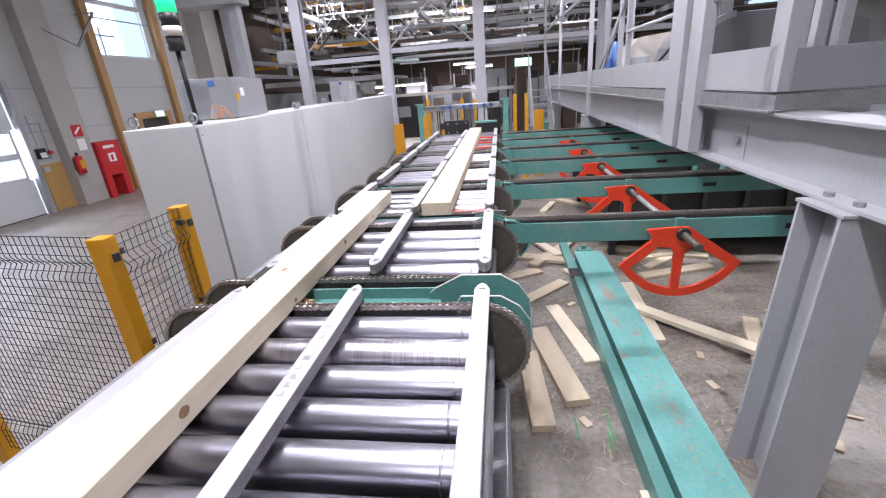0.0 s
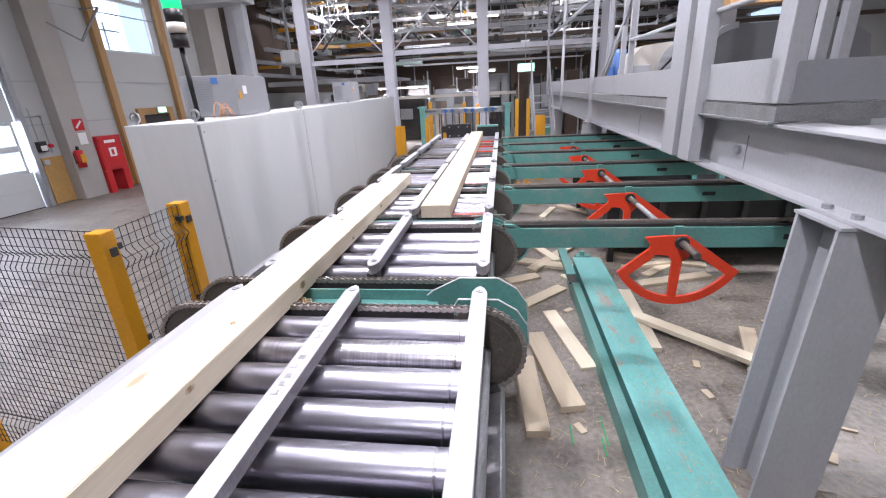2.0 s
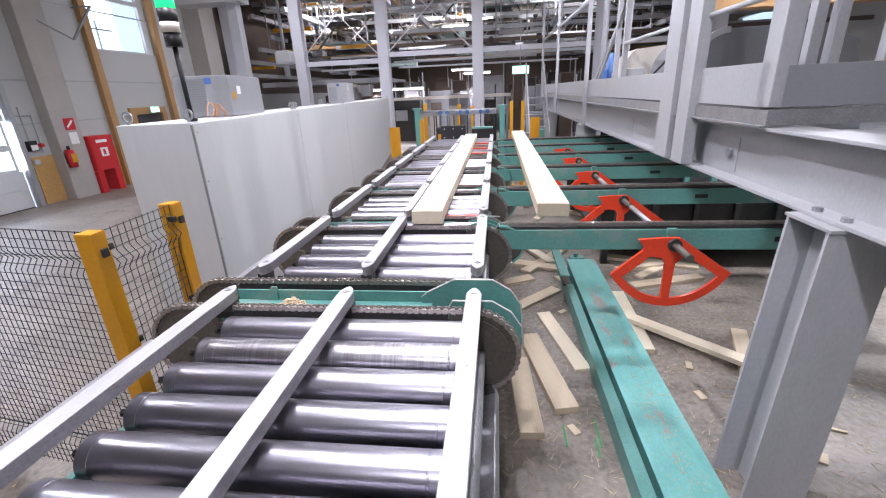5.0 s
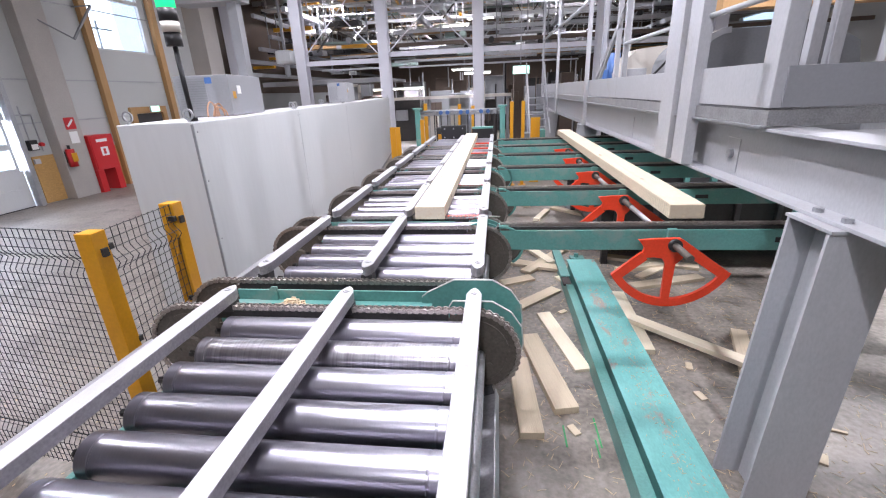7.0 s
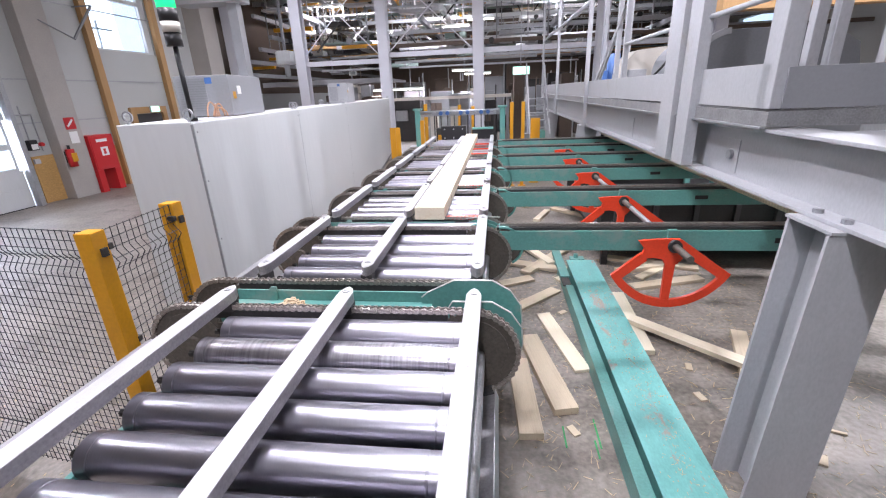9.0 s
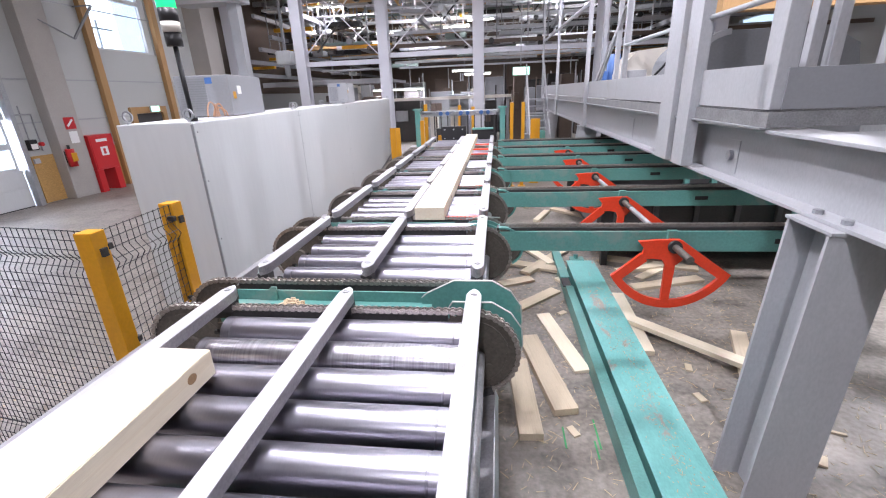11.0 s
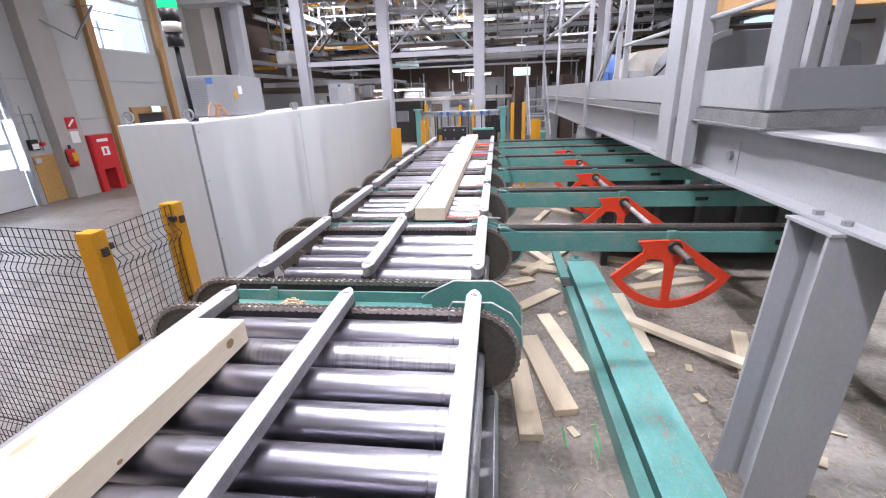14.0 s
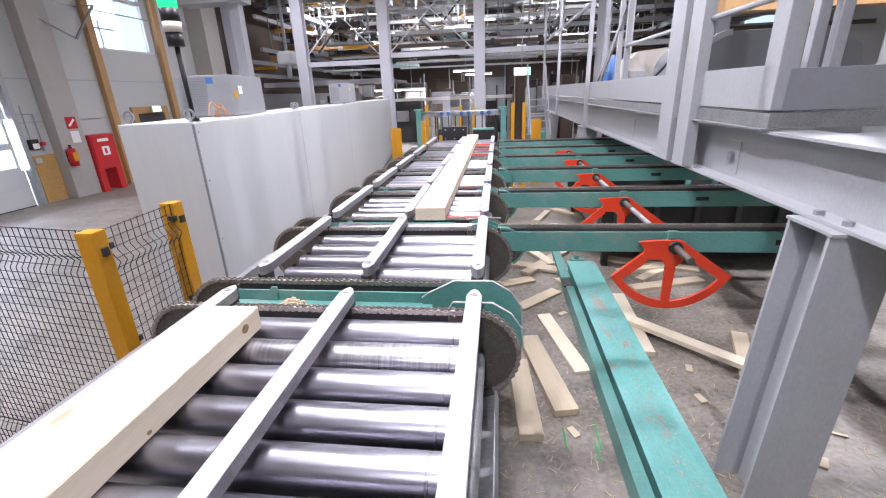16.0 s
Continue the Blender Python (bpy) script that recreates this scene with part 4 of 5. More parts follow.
part("return_shaft", rod(nb(), (1.36, 6.2, 0.95), (5.4, 6.2, 0.95), 0.05, 14), BRACKET, wt, smooth=True)
for x in (1.5, 5.3):
    part("shaft_bearing", bx(nb(), x - 0.04, x + 0.04, 6.1, 6.3, 0.401, 0.99, 0.006), DARK, wt)
# red slides between the far rollers
for y in (3.13, 4.27, 6.6, 7.2, 7.62, 7.9):
    s = thing("red_slide", -0.27, y, 1.40, "red painted slide bar between the rollers", "slide bar", "red slide bars")
    part("bar", bx(nb(), -0.42, -0.135, y - 0.02, y + 0.02, 1.392, 1.418, 0.003), RED, s)
    part("stem", bx(nb(), -0.30, -0.25, y - 0.01, y + 0.01, 0.96, 1.384), GREEN, s)

hs = thing("air_hose", -0.05, 3.0, 1.43, "thin pale air hose loose beside the deck end", "hose")
bm = nb()
pts = [(-0.22, 2.98, 1.44), (-0.14, 2.90, 1.47), (-0.06, 2.90, 1.475), (0.0, 2.98, 1.45), (0.02, 3.08, 1.42)]
for p, q in zip(pts[:-1], pts[1:]):
    rod(bm, p, q, 0.005, 8)
part("hose", bm, GREEN_EDGE, hs)

# end stops of the line
st = thing("end_stop", -0.8, 8.9, 0.9, "black rubber faced end stop of the conveyor", "end stop")
part("plate", bx(nb(), -1.12, -0.62, 8.9, 8.98, 1.36, 1.66, 0.01), BLACK, st)
part("post", bx(nb(), -0.93, -0.83, 8.98, 9.08, 0, 1.6), GREEN, st)
for x in (-1.05, -0.87, -0.69):
    for z in (1.43, 1.6):
        part("bolt", rod(nb(), (x, 8.885, z), (x, 8.9, z), 0.014, 8), GALV, st)
st = thing("end_stop", -0.3, 8.9, 0.9, "low black end stop with turquoise cap", "end stop")
part("plate", bx(nb(), -0.5, -0.08, 8.92, 9.0, 1.36, 1.58, 0.01), BLACK, st)
part("cap", bx(nb(), -0.5, -0.08, 8.9, 9.04, 1.581, 1.615, 0.006), GREEN, st)
part("post", bx(nb(), -0.33, -0.25, 9.0, 9.08, 0, 1.5), GREEN, st)

# turquoise portal with blue valves behind the stops
pt = thing("valve_portal", -0.8, 10.4, 0, "turquoise portal carrying a row of blue valves", "portal")
for x in (-1.85, 0.12):
    part("post", bx(nb(), x - 0.06, x + 0.06, 10.35, 10.47, 0, 1.93, 0.008), GREEN, pt)
    part("cap", bx(nb(), x - 0.10, x + 0.10, 10.32, 10.5, 1.931, 1.97, 0.006), GREEN, pt)
part("pipe", rod(nb(), (-1.8, 10.4, 1.88), (0.1, 10.4, 1.88), 0.03, 12), GALV, pt, smooth=True)
part("crossbar", bx(nb(), -1.79, 0.06, 10.44, 10.5, 1.78, 1.84), GREY, pt)
for i in range(10):
    x = -1.45 + i * 0.155
    v = part("valve", rod(nb(), (x, 10.31, 1.85), (x, 10.38, 1.85), 0.046, 12), BLUE if i % 3 else GALV, pt)
    part("hose", rod(nb(), (x, 10.34, 1.35), (x, 10.34, 1.80), 0.014, 6), DARK, pt)
rnd = random.Random(12)
for i in range(22):
    x, y, z = rnd.uniform(-2.4, 1.2), rnd.uniform(11.2, 14.5), rnd.uniform(0.3, 1.35)
    ob = thing("machine_unit", x, y, 0, "dark machine unit behind the portal", "machine", "machine units behind the portal")
    part("body", bx(nb(), x - 0.15, x + 0.2, y, y + 0.4, 0, z, 0.015), rnd.choice((DARK, GREY_DARK, GREEN, BROWN, GREY)), ob)
    part("cover", bx(nb(), x - 0.1, x + 0.12, y - 0.03, y, z * 0.5, z * 0.85, 0.008), rnd.choice((GREY, GALV, YELLOW, BLUE, CREAM)), ob)
for x, y, zt in ((-1.75, 11.0, 2.05), (-1.62, 9.6, 1.75), (-0.93, 11.2, 2.0), (-0.6, 11.3, 1.95), (0.35, 11.0, 2.02), (0.62, 11.0, 2.02)):
    p = thing("bollard_post", x, y, 0, "yellow painted steel guard post", "post", "yellow posts")
    part("post", bx(nb(), x - 0.04, x + 0.04, y - 0.04, y + 0.04, 0, zt, 0.006), YELLOW, p)
    part("foot", bx(nb(), x - 0.09, x + 0.09, y - 0.09, y + 0.09, 0, 0.012), YELLOW, p)
for x, y in ((-2.2, 9.5), (0.95, 11.2)):
    g = thing("guard_plate_post", x, y, 0, "yellow sheet metal guard beside the line", "guard")
    part("sheet", bx(nb(), x - 0.13, x + 0.10, y, y + 0.02, 0.02, 1.62, 0.004), YELLOW, g)
    part("rib", bx(nb(), x - 0.02, x + 0.0, y - 0.02, y, 0.02, 1.60), YELLOW, g)


# ---- floor: turquoise beam, waste wood ----
fb = thing("floor_beam", 1.0, 3.0, 0, "worn turquoise steel beam with paint rubbed off, lying low over the floor", "steel beam")
part("top_plate", bx(nb(), 0.875, 1.208, 0.2, 5.20, 0.238, 0.25, 0.004), GREEN_WORN, fb)
part("web", bx(nb(), 0.890, 1.196, 0.2, 5.19, 0.02, 0.237), GREEN, fb)
part("lower_flange", bx(nb(), 0.775, 0.858, 0.2, 4.55, 0.188, 0.20, 0.003), GREEN, fb)
part("splice", bx(nb(), 0.752, 0.842, 4.56, 4.78, 0.176, 0.192, 0.003), DARK, fb, "dark open joint of the ledge")
part("far_flange", bx(nb(), 0.752, 0.858, 4.79, 6.0, 0.188, 0.20, 0.003), GREEN, fb)
part("flange_web", bx(nb(), 0.79, 0.834, 0.25, 5.95, 0.0, 0.175), GREEN, fb)
part("lug", bx(nb(), 0.93, 1.10, 5.22, 5.34, 0.19, 0.25, 0.004), GREEN, fb)
part("lug_bolt", rod(nb(), (1.0, 5.28, 0.25), (1.0, 5.28, 0.30), 0.03, 6), GREEN, fb)
rnd = random.Random(31)
bm = nb()
for i in range(420):
    x, y, a = rnd.gauss(1.06, 0.07), rnd.uniform(1.7, 4.4), rnd.uniform(0, 3.14)
    if 0.88 < x < 1.2:
        ln = rnd.uniform(0.004, 0.022)
        sliver(bm, x, y, 0.2505, ln * math.cos(a), ln * math.sin(a), 0.002, rnd.uniform(0.002, 0.006), 0.0015)
tagged(part("beam_shavings", bm, SAWDUST), "fine pale shavings lying on the worn beam", "shavings", kind="stuff")


def plank(x0, y0, x1, y1, w, t, z=0.0, tilt=0.0, m=None, label="offcut of dusty spruce plank lying on the floor"):
    d = Vector((x1 - x0, y1 - y0, 0))
    bm = nb()
    bx(bm, -w / 2, w / 2, 0, d.length, 0, t, 0.004)
    ob = part("offcut", bm, m or WOOD_OLD)
    ob.matrix_world = pose(x0, y0, z, tilt, 0, math.degrees(math.atan2(-d.x, d.y)))
    return tagged(ob, label, "offcut", "wood offcuts on the floor")


plank(0.245, 2.40, 0.185, 3.3, 0.17, 0.06)
plank(0.52, 2.67, 0.30, 3.70, 0.185, 0.06)
plank(0.735, 3.2, 0.495, 4.2, 0.145, 0.03, 0.0, 0.0, WOOD)
plank(0.20, 4.30, 0.71, 4.81, 0.15, 0.03, 0.001)
plank(0.05, 4.95, 0.45, 5.15, 0.16, 0.03)
plank(2.06, 3.30, 1.28, 4.07, 0.13, 0.045, 0.06, 0, WOOD, "pale spruce plank leaning across other offcuts")
plank(1.33, 3.5, 1.37, 4.7, 0.17, 0.05, 0.0, 0, WOOD)
plank(2.05, 3.2, 2.3, 3.9, 0.13, 0.05, 0.0)
plank(0.79, 0.9, 0.78, 1.95, 0.07, 0.03, 0.0, 0, WOOD)
plank(1.6, 4.9, 2.5, 5.2, 0.15, 0.04)
plank(1.5, 5.9, 2.6, 5.5, 0.15, 0.04)
rnd = random.Random(21)
for i in range(16):
    x, y, a = rnd.uniform(0.3, 2.8), rnd.uniform(4.9, 9.0), rnd.uniform(-1.4, 1.4)
    ln = rnd.uniform(0.4, 1.1)
    plank(x, y, x + ln * math.sin(a), y + ln * math.cos(a), rnd.uniform(0.09, 0.2), rnd.uniform(0.025, 0.06), 0.001 * i, 0, WOOD if i % 3 == 0 else WOOD_OLD)
for i in range(14):
    x, y, a = rnd.uniform(0.15, 2.6), rnd.uniform(2.3, 4.6), rnd.uniform(-1.5, 1.5)
    if not 0.75 < x < 1.25:
        plank(x, y, x + 0.1 * math.sin(a), y + 0.1 * math.cos(a), rnd.uniform(0.02, 0.06), 0.015, 0.0, 0, WOOD_OLD, "small broken wood chip on the floor")
rnd = random.Random(4)
bm = nb()
for i in range(2300):
    x, y = rnd.uniform(0.0, 3.0), rnd.uniform(1.6, 7.0)
    ln, a = rnd.uniform(0.01, 0.07), rnd.uniform(0, 3.14)
    sliver(bm, x, y, 0.001, ln * math.cos(a), ln * math.sin(a), rnd.uniform(0, 0.008), rnd.uniform(0.002, 0.008), 0.002)
for i in range(700):
    x, y = rnd.uniform(-4.2, -1.5), rnd.uniform(0.5, 5.0)
    ln, a = rnd.uniform(0.005, 0.02), rnd.uniform(0, 3.14)
    sliver(bm, x, y, 0.001, ln * math.cos(a), ln * math.sin(a), 0.003, 0.009, 0.003)
tagged(part("wood_splinters", bm, SAWDUST), "scattered wood splinters and chips on the floor", "splinters", kind="stuff")
bm = nb()
for x, y, ln in ((0.47, 2.45, 0.10), (0.70, 2.50, 0.14), (0.67, 2.35, 0.08)):
    bx(bm, x, x + 0.012, y - ln, y + ln, 0.0005, 0.003)
tagged(part("floor_marking", bm, LIME), "faint green spray marks on the floor", "marking", kind="stuff")


# ---- gantry to the east ----
GX = 1.62


def gantry_post(y):
    p = thing("gantry_post", GX + 0.08, y, 0, "grey painted H-section steel post with bolted head plate", "steel post", "gantry posts")
    x0, x1, y0, y1 = 1.545, 1.86, y, y + 0.315

    def leaning(a, b, ya, yb):
        # the post rakes a little towards the line at its foot
        lo = 0.190
        bm = prism(nb(), [(a - lo, 0.0), (b - lo, 0.0), (b, 1.60), (a, 1.60)], "y", ya, yb)
        for v in bm.verts:
            v.co.y -= 0.16 * (1 - v.co.z / 1.60)
        return bm
    part("front_flange", leaning(x0, x1, y0, y0 + 0.02), GREY, p)
    part("rear_flange", leaning(x0, x1, y1 - 0.02, y1), GREY, p)
    part("web", leaning(x0 + 0.145, x0 + 0.165, y0 + 0.02, y1 - 0.02), GREY, p)
    part("head_plate", bx(nb(), x0 - 0.005, x1 + 0.02, y0 - 0.015, y1 + 0.015, 1.60, 1.618, 0.003), GREY, p)
    part("weld", rod(nb(), (x0 + 0.04, y0 + 0.03, 1.575), (x0 + 0.04, y0 + 0.06, 1.585), 0.014, 8), BAR_SIDE, p)


for y in (2.105, 8.6, 14.0):
    gantry_post(y)


def gantry():
    g = thing("gantry", GX, 6, 1.62, "light grey steel walkway gantry with kick plates and grating", "gantry")
    y0, y1 = -2.0, 16.0
    part("bottom_flange", bx(nb(), 1.60, 1.86, y0, y1, 1.619, 1.639, 0.003), GREY, g, "flange with dusty brown underside")
    part("web", bx(nb(), 1.722, 1.738, y0, y1, 1.639, 1.995), GREY, g)
    part("top_flange", bx(nb(), 1.60, 1.86, y0, y1, 1.995, 2.015, 0.003), GREY, g)
    for y in (2.36, 2.16):
        for x in (1.645, 1.80):
            part("bolt", rod(nb(), (x, y, 1.639), (x, y, 1.662), 0.024, 6), GALV, g, "hexagon bolt head")
    part("clip_plate", bx(nb(), 1.715, 1.721, 3.35, 3.52, 1.66, 1.90, 0.002), GREY, g)
    part("clip_bolt", rod(nb(), (1.69, 3.44, 1.79), (1.715, 3.44, 1.79), 0.035, 16), GALV, g, "galvanised bolt head")
    part("clip_plate", bx(nb(), 1.715, 1.721, 5.9, 6.1, 1.66, 1.90, 0.002), GREY, g)
    # walkway frame with grating
    part("edge_channel", bx(nb(), 1.585, 1.60, 2.87, y1, 2.03, 2.115, 0.002), GALV_OLD, g, "weathered galvanised grating edge")
    part("edge_flange", bx(nb(), 1.56, 1.60, 2.87, y1, 2.016, 2.029, 0.002), GALV, g)
    part("end_channel", bx(nb(), 1.585, 3.6, 2.855, 2.87, 2.03, 2.115, 0.002), GALV_OLD, g)
    bm = nb()
    for i in range(90):
        yy = 2.88 + i * 0.046
        prism(bm, [(1.60, yy), (3.6, yy), (3.6, yy + 0.004), (1.60, yy + 0.004)], "z", 2.104, 2.118)
    for i in range(20):
        xx = 1.62 + i * 0.1
        bx(bm, xx, xx + 0.006, 2.875, 7.0, 2.10, 2.120)
    part("grating", bm, GALV_OLD, g, kind="stuff")
    part("deck_plate", bx(nb(), 1.60, 3.6, 7.0, y1, 2.09, 2.116), GALV, g)
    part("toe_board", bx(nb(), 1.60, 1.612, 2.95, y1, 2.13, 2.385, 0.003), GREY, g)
    # the end plate is a darker grey than the long kick plate
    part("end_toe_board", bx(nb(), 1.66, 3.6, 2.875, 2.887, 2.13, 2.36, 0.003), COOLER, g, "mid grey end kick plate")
    part("angle_plate", prism(nb(), [(1.86, 2.0), (1.64, 2.85), (3.4, 2.85), (3.4, 2.35)], "z", 1.985, 1.994), GREY, g, "flat cover plate")
    part("far_flange", bx(nb(), 3.3, 3.56, 2.9, y1, 1.64, 2.0), GREY, g)
    for yy in (4.5, 7.5, 10.5, 13.5):
        part("cross_beam", bx(nb(), 1.74, 3.3, yy, yy + 0.12, 1.7, 1.98), GREY, g)
    # uprights
    for yy in (8.35, 12.4, 16.3):
        part("upright", bx(nb(), 1.535, 1.599, yy, yy + 0.09, 1.63, 4.9, 0.004), GREY, g)
    part("frame_upright", bx(nb(), 1.53, 1.62, 3.84, 4.07, 1.645, 5.2, 0.006), GREY, g, "wide grey steel upright")
    part("frame_upright", bx(nb(), 1.53, 1.598, 4.20, 4.50, 1.645, 5.2, 0.006), GREY, g, "wide grey steel upright")
    part("upright_foot", bx(nb(), 1.61, 1.70, 3.80, 4.12, 1.64, 1.652, 0.002), GREY, g)
    part("corner_upright", bx(nb(), 1.60, 1.71, 2.89, 3.04, 2.13, 5.2, 0.006), GREY, g, "grey corner post with cut foot")
    part("foot_gap", beam(nb(), (1.712, 2.886, 2.13), (1.745, 2.886, 2.28), 0.012, 0.012), DARK, g, "dark gap at the foot")
    part("handrail", rod(nb(), (1.60, 3.05, 2.75), (1.60, 3.84, 2.755), 0.02, 12), GREY, g, smooth=True)
    part("handrail", rod(nb(), (1.62, 4.50, 2.77), (1.64, 6.35, 2.79), 0.02, 12), GREY, g, smooth=True)
    part("handrail", rod(nb(), (1.567, 8.35, 3.64), (1.567, 16.4, 3.80), 0.03, 12), GREY, g, smooth=True)
    for yy in (6.35, 6.75):
        part("rail_post", bx(nb(), 1.63, 1.69, yy, yy + 0.07, 2.12, 4.6, 0.004), GREY, g)
    for dy in (0.0, 0.25):
        part("brace", beam(nb(), (1.64, 7.85 + dy, 2.3), (1.64, 6.42, 3.25), 0.035, 0.035), GREY, g)


gantry()


def behind_gantry():
    # dark grey machine hoods on the walkway level
    h = thing("machine_hood", 1.8, 4.6, 2.12, "dark grey metal machine hood with rounded shoulder", "machine hood")
    out = [(1.80, 2.12), (1.80, 2.38)] + arc(2.13, 2.40, 0.335, 175, 95, 8) + [(2.92, 2.735), (3.2, 2.58), (3.3, 2.12)]
    part("hood", prism(nb(), out, "y", 4.62, 5.7), GREY_DARK, h)
    part("seam", beam(nb(), (2.45, 4.617, 2.36), (2.75, 4.617, 2.73), 0.004, 0.006), DARK, h)
    part("cowl", prism(nb(), [(1.78, 2.12), (1.78, 2.39)] + arc(2.13, 2.40, 0.352, 175, 95, 8) + [(x, z) for x, z in reversed(arc(2.13, 2.40, 0.300, 175, 95, 8))] + [(1.83, 2.12)], "y", 4.6, 4.64), GREY, h, "pale curved side cowl")
    # light posts of the machine frame behind
    for x, y in ((2.02, 3.32), (2.15, 3.32), (2.46, 3.3), (2.3, 6.0), (2.0, 7.6), (1.95, 9.0), (2.6, 12.0)):
        p = thing("frame_post", x, y, 2.12, "light grey square steel frame post", "frame post", "machine frame posts")
        part("post", bx(nb(), x - 0.035, x + 0.035, y - 0.035, y + 0.035, 2.12, 5.4, 0.006), GREY, p)
        part("foot", bx(nb(), x - 0.09, x + 0.09, y - 0.09, y + 0.09, 2.118, 2.135), GREY, p)
    y = thing("yellow_guard", 3.3, 2.92, 2.36, "small yellow guard piece on the machine", "guard")
    part("sheet", bx(nb(), 2.34, 2.39, 3.1, 3.14, 2.12, 2.46, 0.006), YELLOW, y)
    d = thing("drive_unit", 2.45, 6.3, 2.12, "cream covered drive unit with rounded housing", "drive unit")
    part("housing", prism(nb(), [(1.78, 2.12), (1.78, 2.45), (1.84, 2.64), (1.95, 2.75), (2.4, 2.79), (2.5, 2.12)], "y", 6.9, 7.5), CREAM, d)
    part("panel", bx(nb(), 1.84, 2.1, 6.88, 6.899, 2.15, 2.5, 0.005), GREY, d)
    b = thing("blue_motor", 2.4, 7.6, 2.12, "blue electric motor behind the rails", "motor")
    part("motor", rod(nb(), (2.05, 8.6, 2.12), (2.05, 8.6, 2.82), 0.11, 20), BLUE, b, smooth=True)
    part("box", bx(nb(), 1.86, 1.94, 8.5, 8.7, 2.2, 2.55, 0.01), BLUE, b)
    c = thing("black_cable", 1.66, 4.6, 2.4, "black cable hanging over the kick plate", "cable")
    bm = nb()
    pts = [(1.66, 4.52, 2.62), (1.66, 4.7, 2.56), (1.66, 4.95, 2.46), (1.66, 5.2, 2.38), (1.66, 5.25, 2.12)]
    for p, q in zip(pts[:-1], pts[1:]):
        rod(bm, p, q, 0.012, 8)
    part("cable", bm, BLACK, c)
    # stairs and rails further back
    s = thing("stair", 1.3, 15.0, 0, "grey steel stair with light handrails at the end of the gantry", "stair")
    for k in range(9):
        part("step", bx(nb(), 1.0, 1.55, 13.6 + 0.25 * k, 13.86 + 0.25 * k, 0.2 + 0.22 * k, 0.24 + 0.22 * k), GALV, s)
    for x in (0.98, 1.56):
        part("stringer", beam(nb(), (x, 13.5, 0.1), (x, 16.0, 2.1), 0.03, 0.2), GREY, s)
        part("stair_rail", beam(nb(), (x, 13.5, 1.0), (x, 16.0, 3.1), 0.04, 0.04), GREY, s)
        for k in range(4):
            yy = 13.5 + 0.8 * k
            part("baluster", bx(nb(), x - 0.02, x + 0.02, yy, yy + 0.04, 0.1 + 0.66 * k, 1.0 + 0.67 * k), GREY, s)
    e = thing("warning_lamp", 2.15, 10.6, 1.2, "round yellow warning lamp on a post under the gantry", "lamp")
    part("post", bx(nb(), 2.13, 2.17, 10.6, 10.64, 0, 1.72), GREY, e)
    part("lens", rod(nb(), (2.15, 10.58, 1.62), (2.15, 10.6, 1.62), 0.1, 20), YELLOW, e)
    part("ring", rod(nb(), (2.15, 10.6, 1.62), (2.15, 10.62, 1.62), 0.12, 20), BLACK, e)
    # orange steelwork and windows of the east wall
    o = thing("orange_frame", 6.5, 8.0, 0, "orange brown timber portal beside the east windows", "portal")
    for x in (7.4, 9.15):
        part("post", bx(nb(), x, x + 0.35, 9.0, 9.3, 0, 3.449), BEAMWOOD, o)
    part("lintel", bx(nb(), 3.9, 9.5, 9.0, 9.3, 3.45, 3.8), BEAMWOOD, o)
    structure("window_2", bx(nb(), 14.1, 14.13, 24, 30, 4.7, 5.6), GLASS, "window band in the east wall").visible_shadow = False


behind_gantry()
ex = thing("exit_sign", 0.88, 17.9, 2.85, "lit green emergency exit sign hung from a beam", "exit sign")
part("housing", bx(nb(), 0.58, 1.22, 17.9, 17.98, 2.82, 3.12, 0.01), WHITE, ex)
part("face", bx(nb(), 0.60, 1.20, 17.89, 17.899, 2.84, 3.10), EXITG, ex)
part("hanger", bx(nb(), 0.86, 0.9, 17.92, 17.96, 3.17, 9.5), GREY, ex)

# ---- switch cabinets to the west ----
CB = Vector((-2.11, 2.89))
CU = Vector((-2.14, 14.6)).normalized()
CN = Vector((-CU.y, CU.x))


def cab_point(u, v):
    p = CB + CU * u + CN * v
    return p.x, p.y


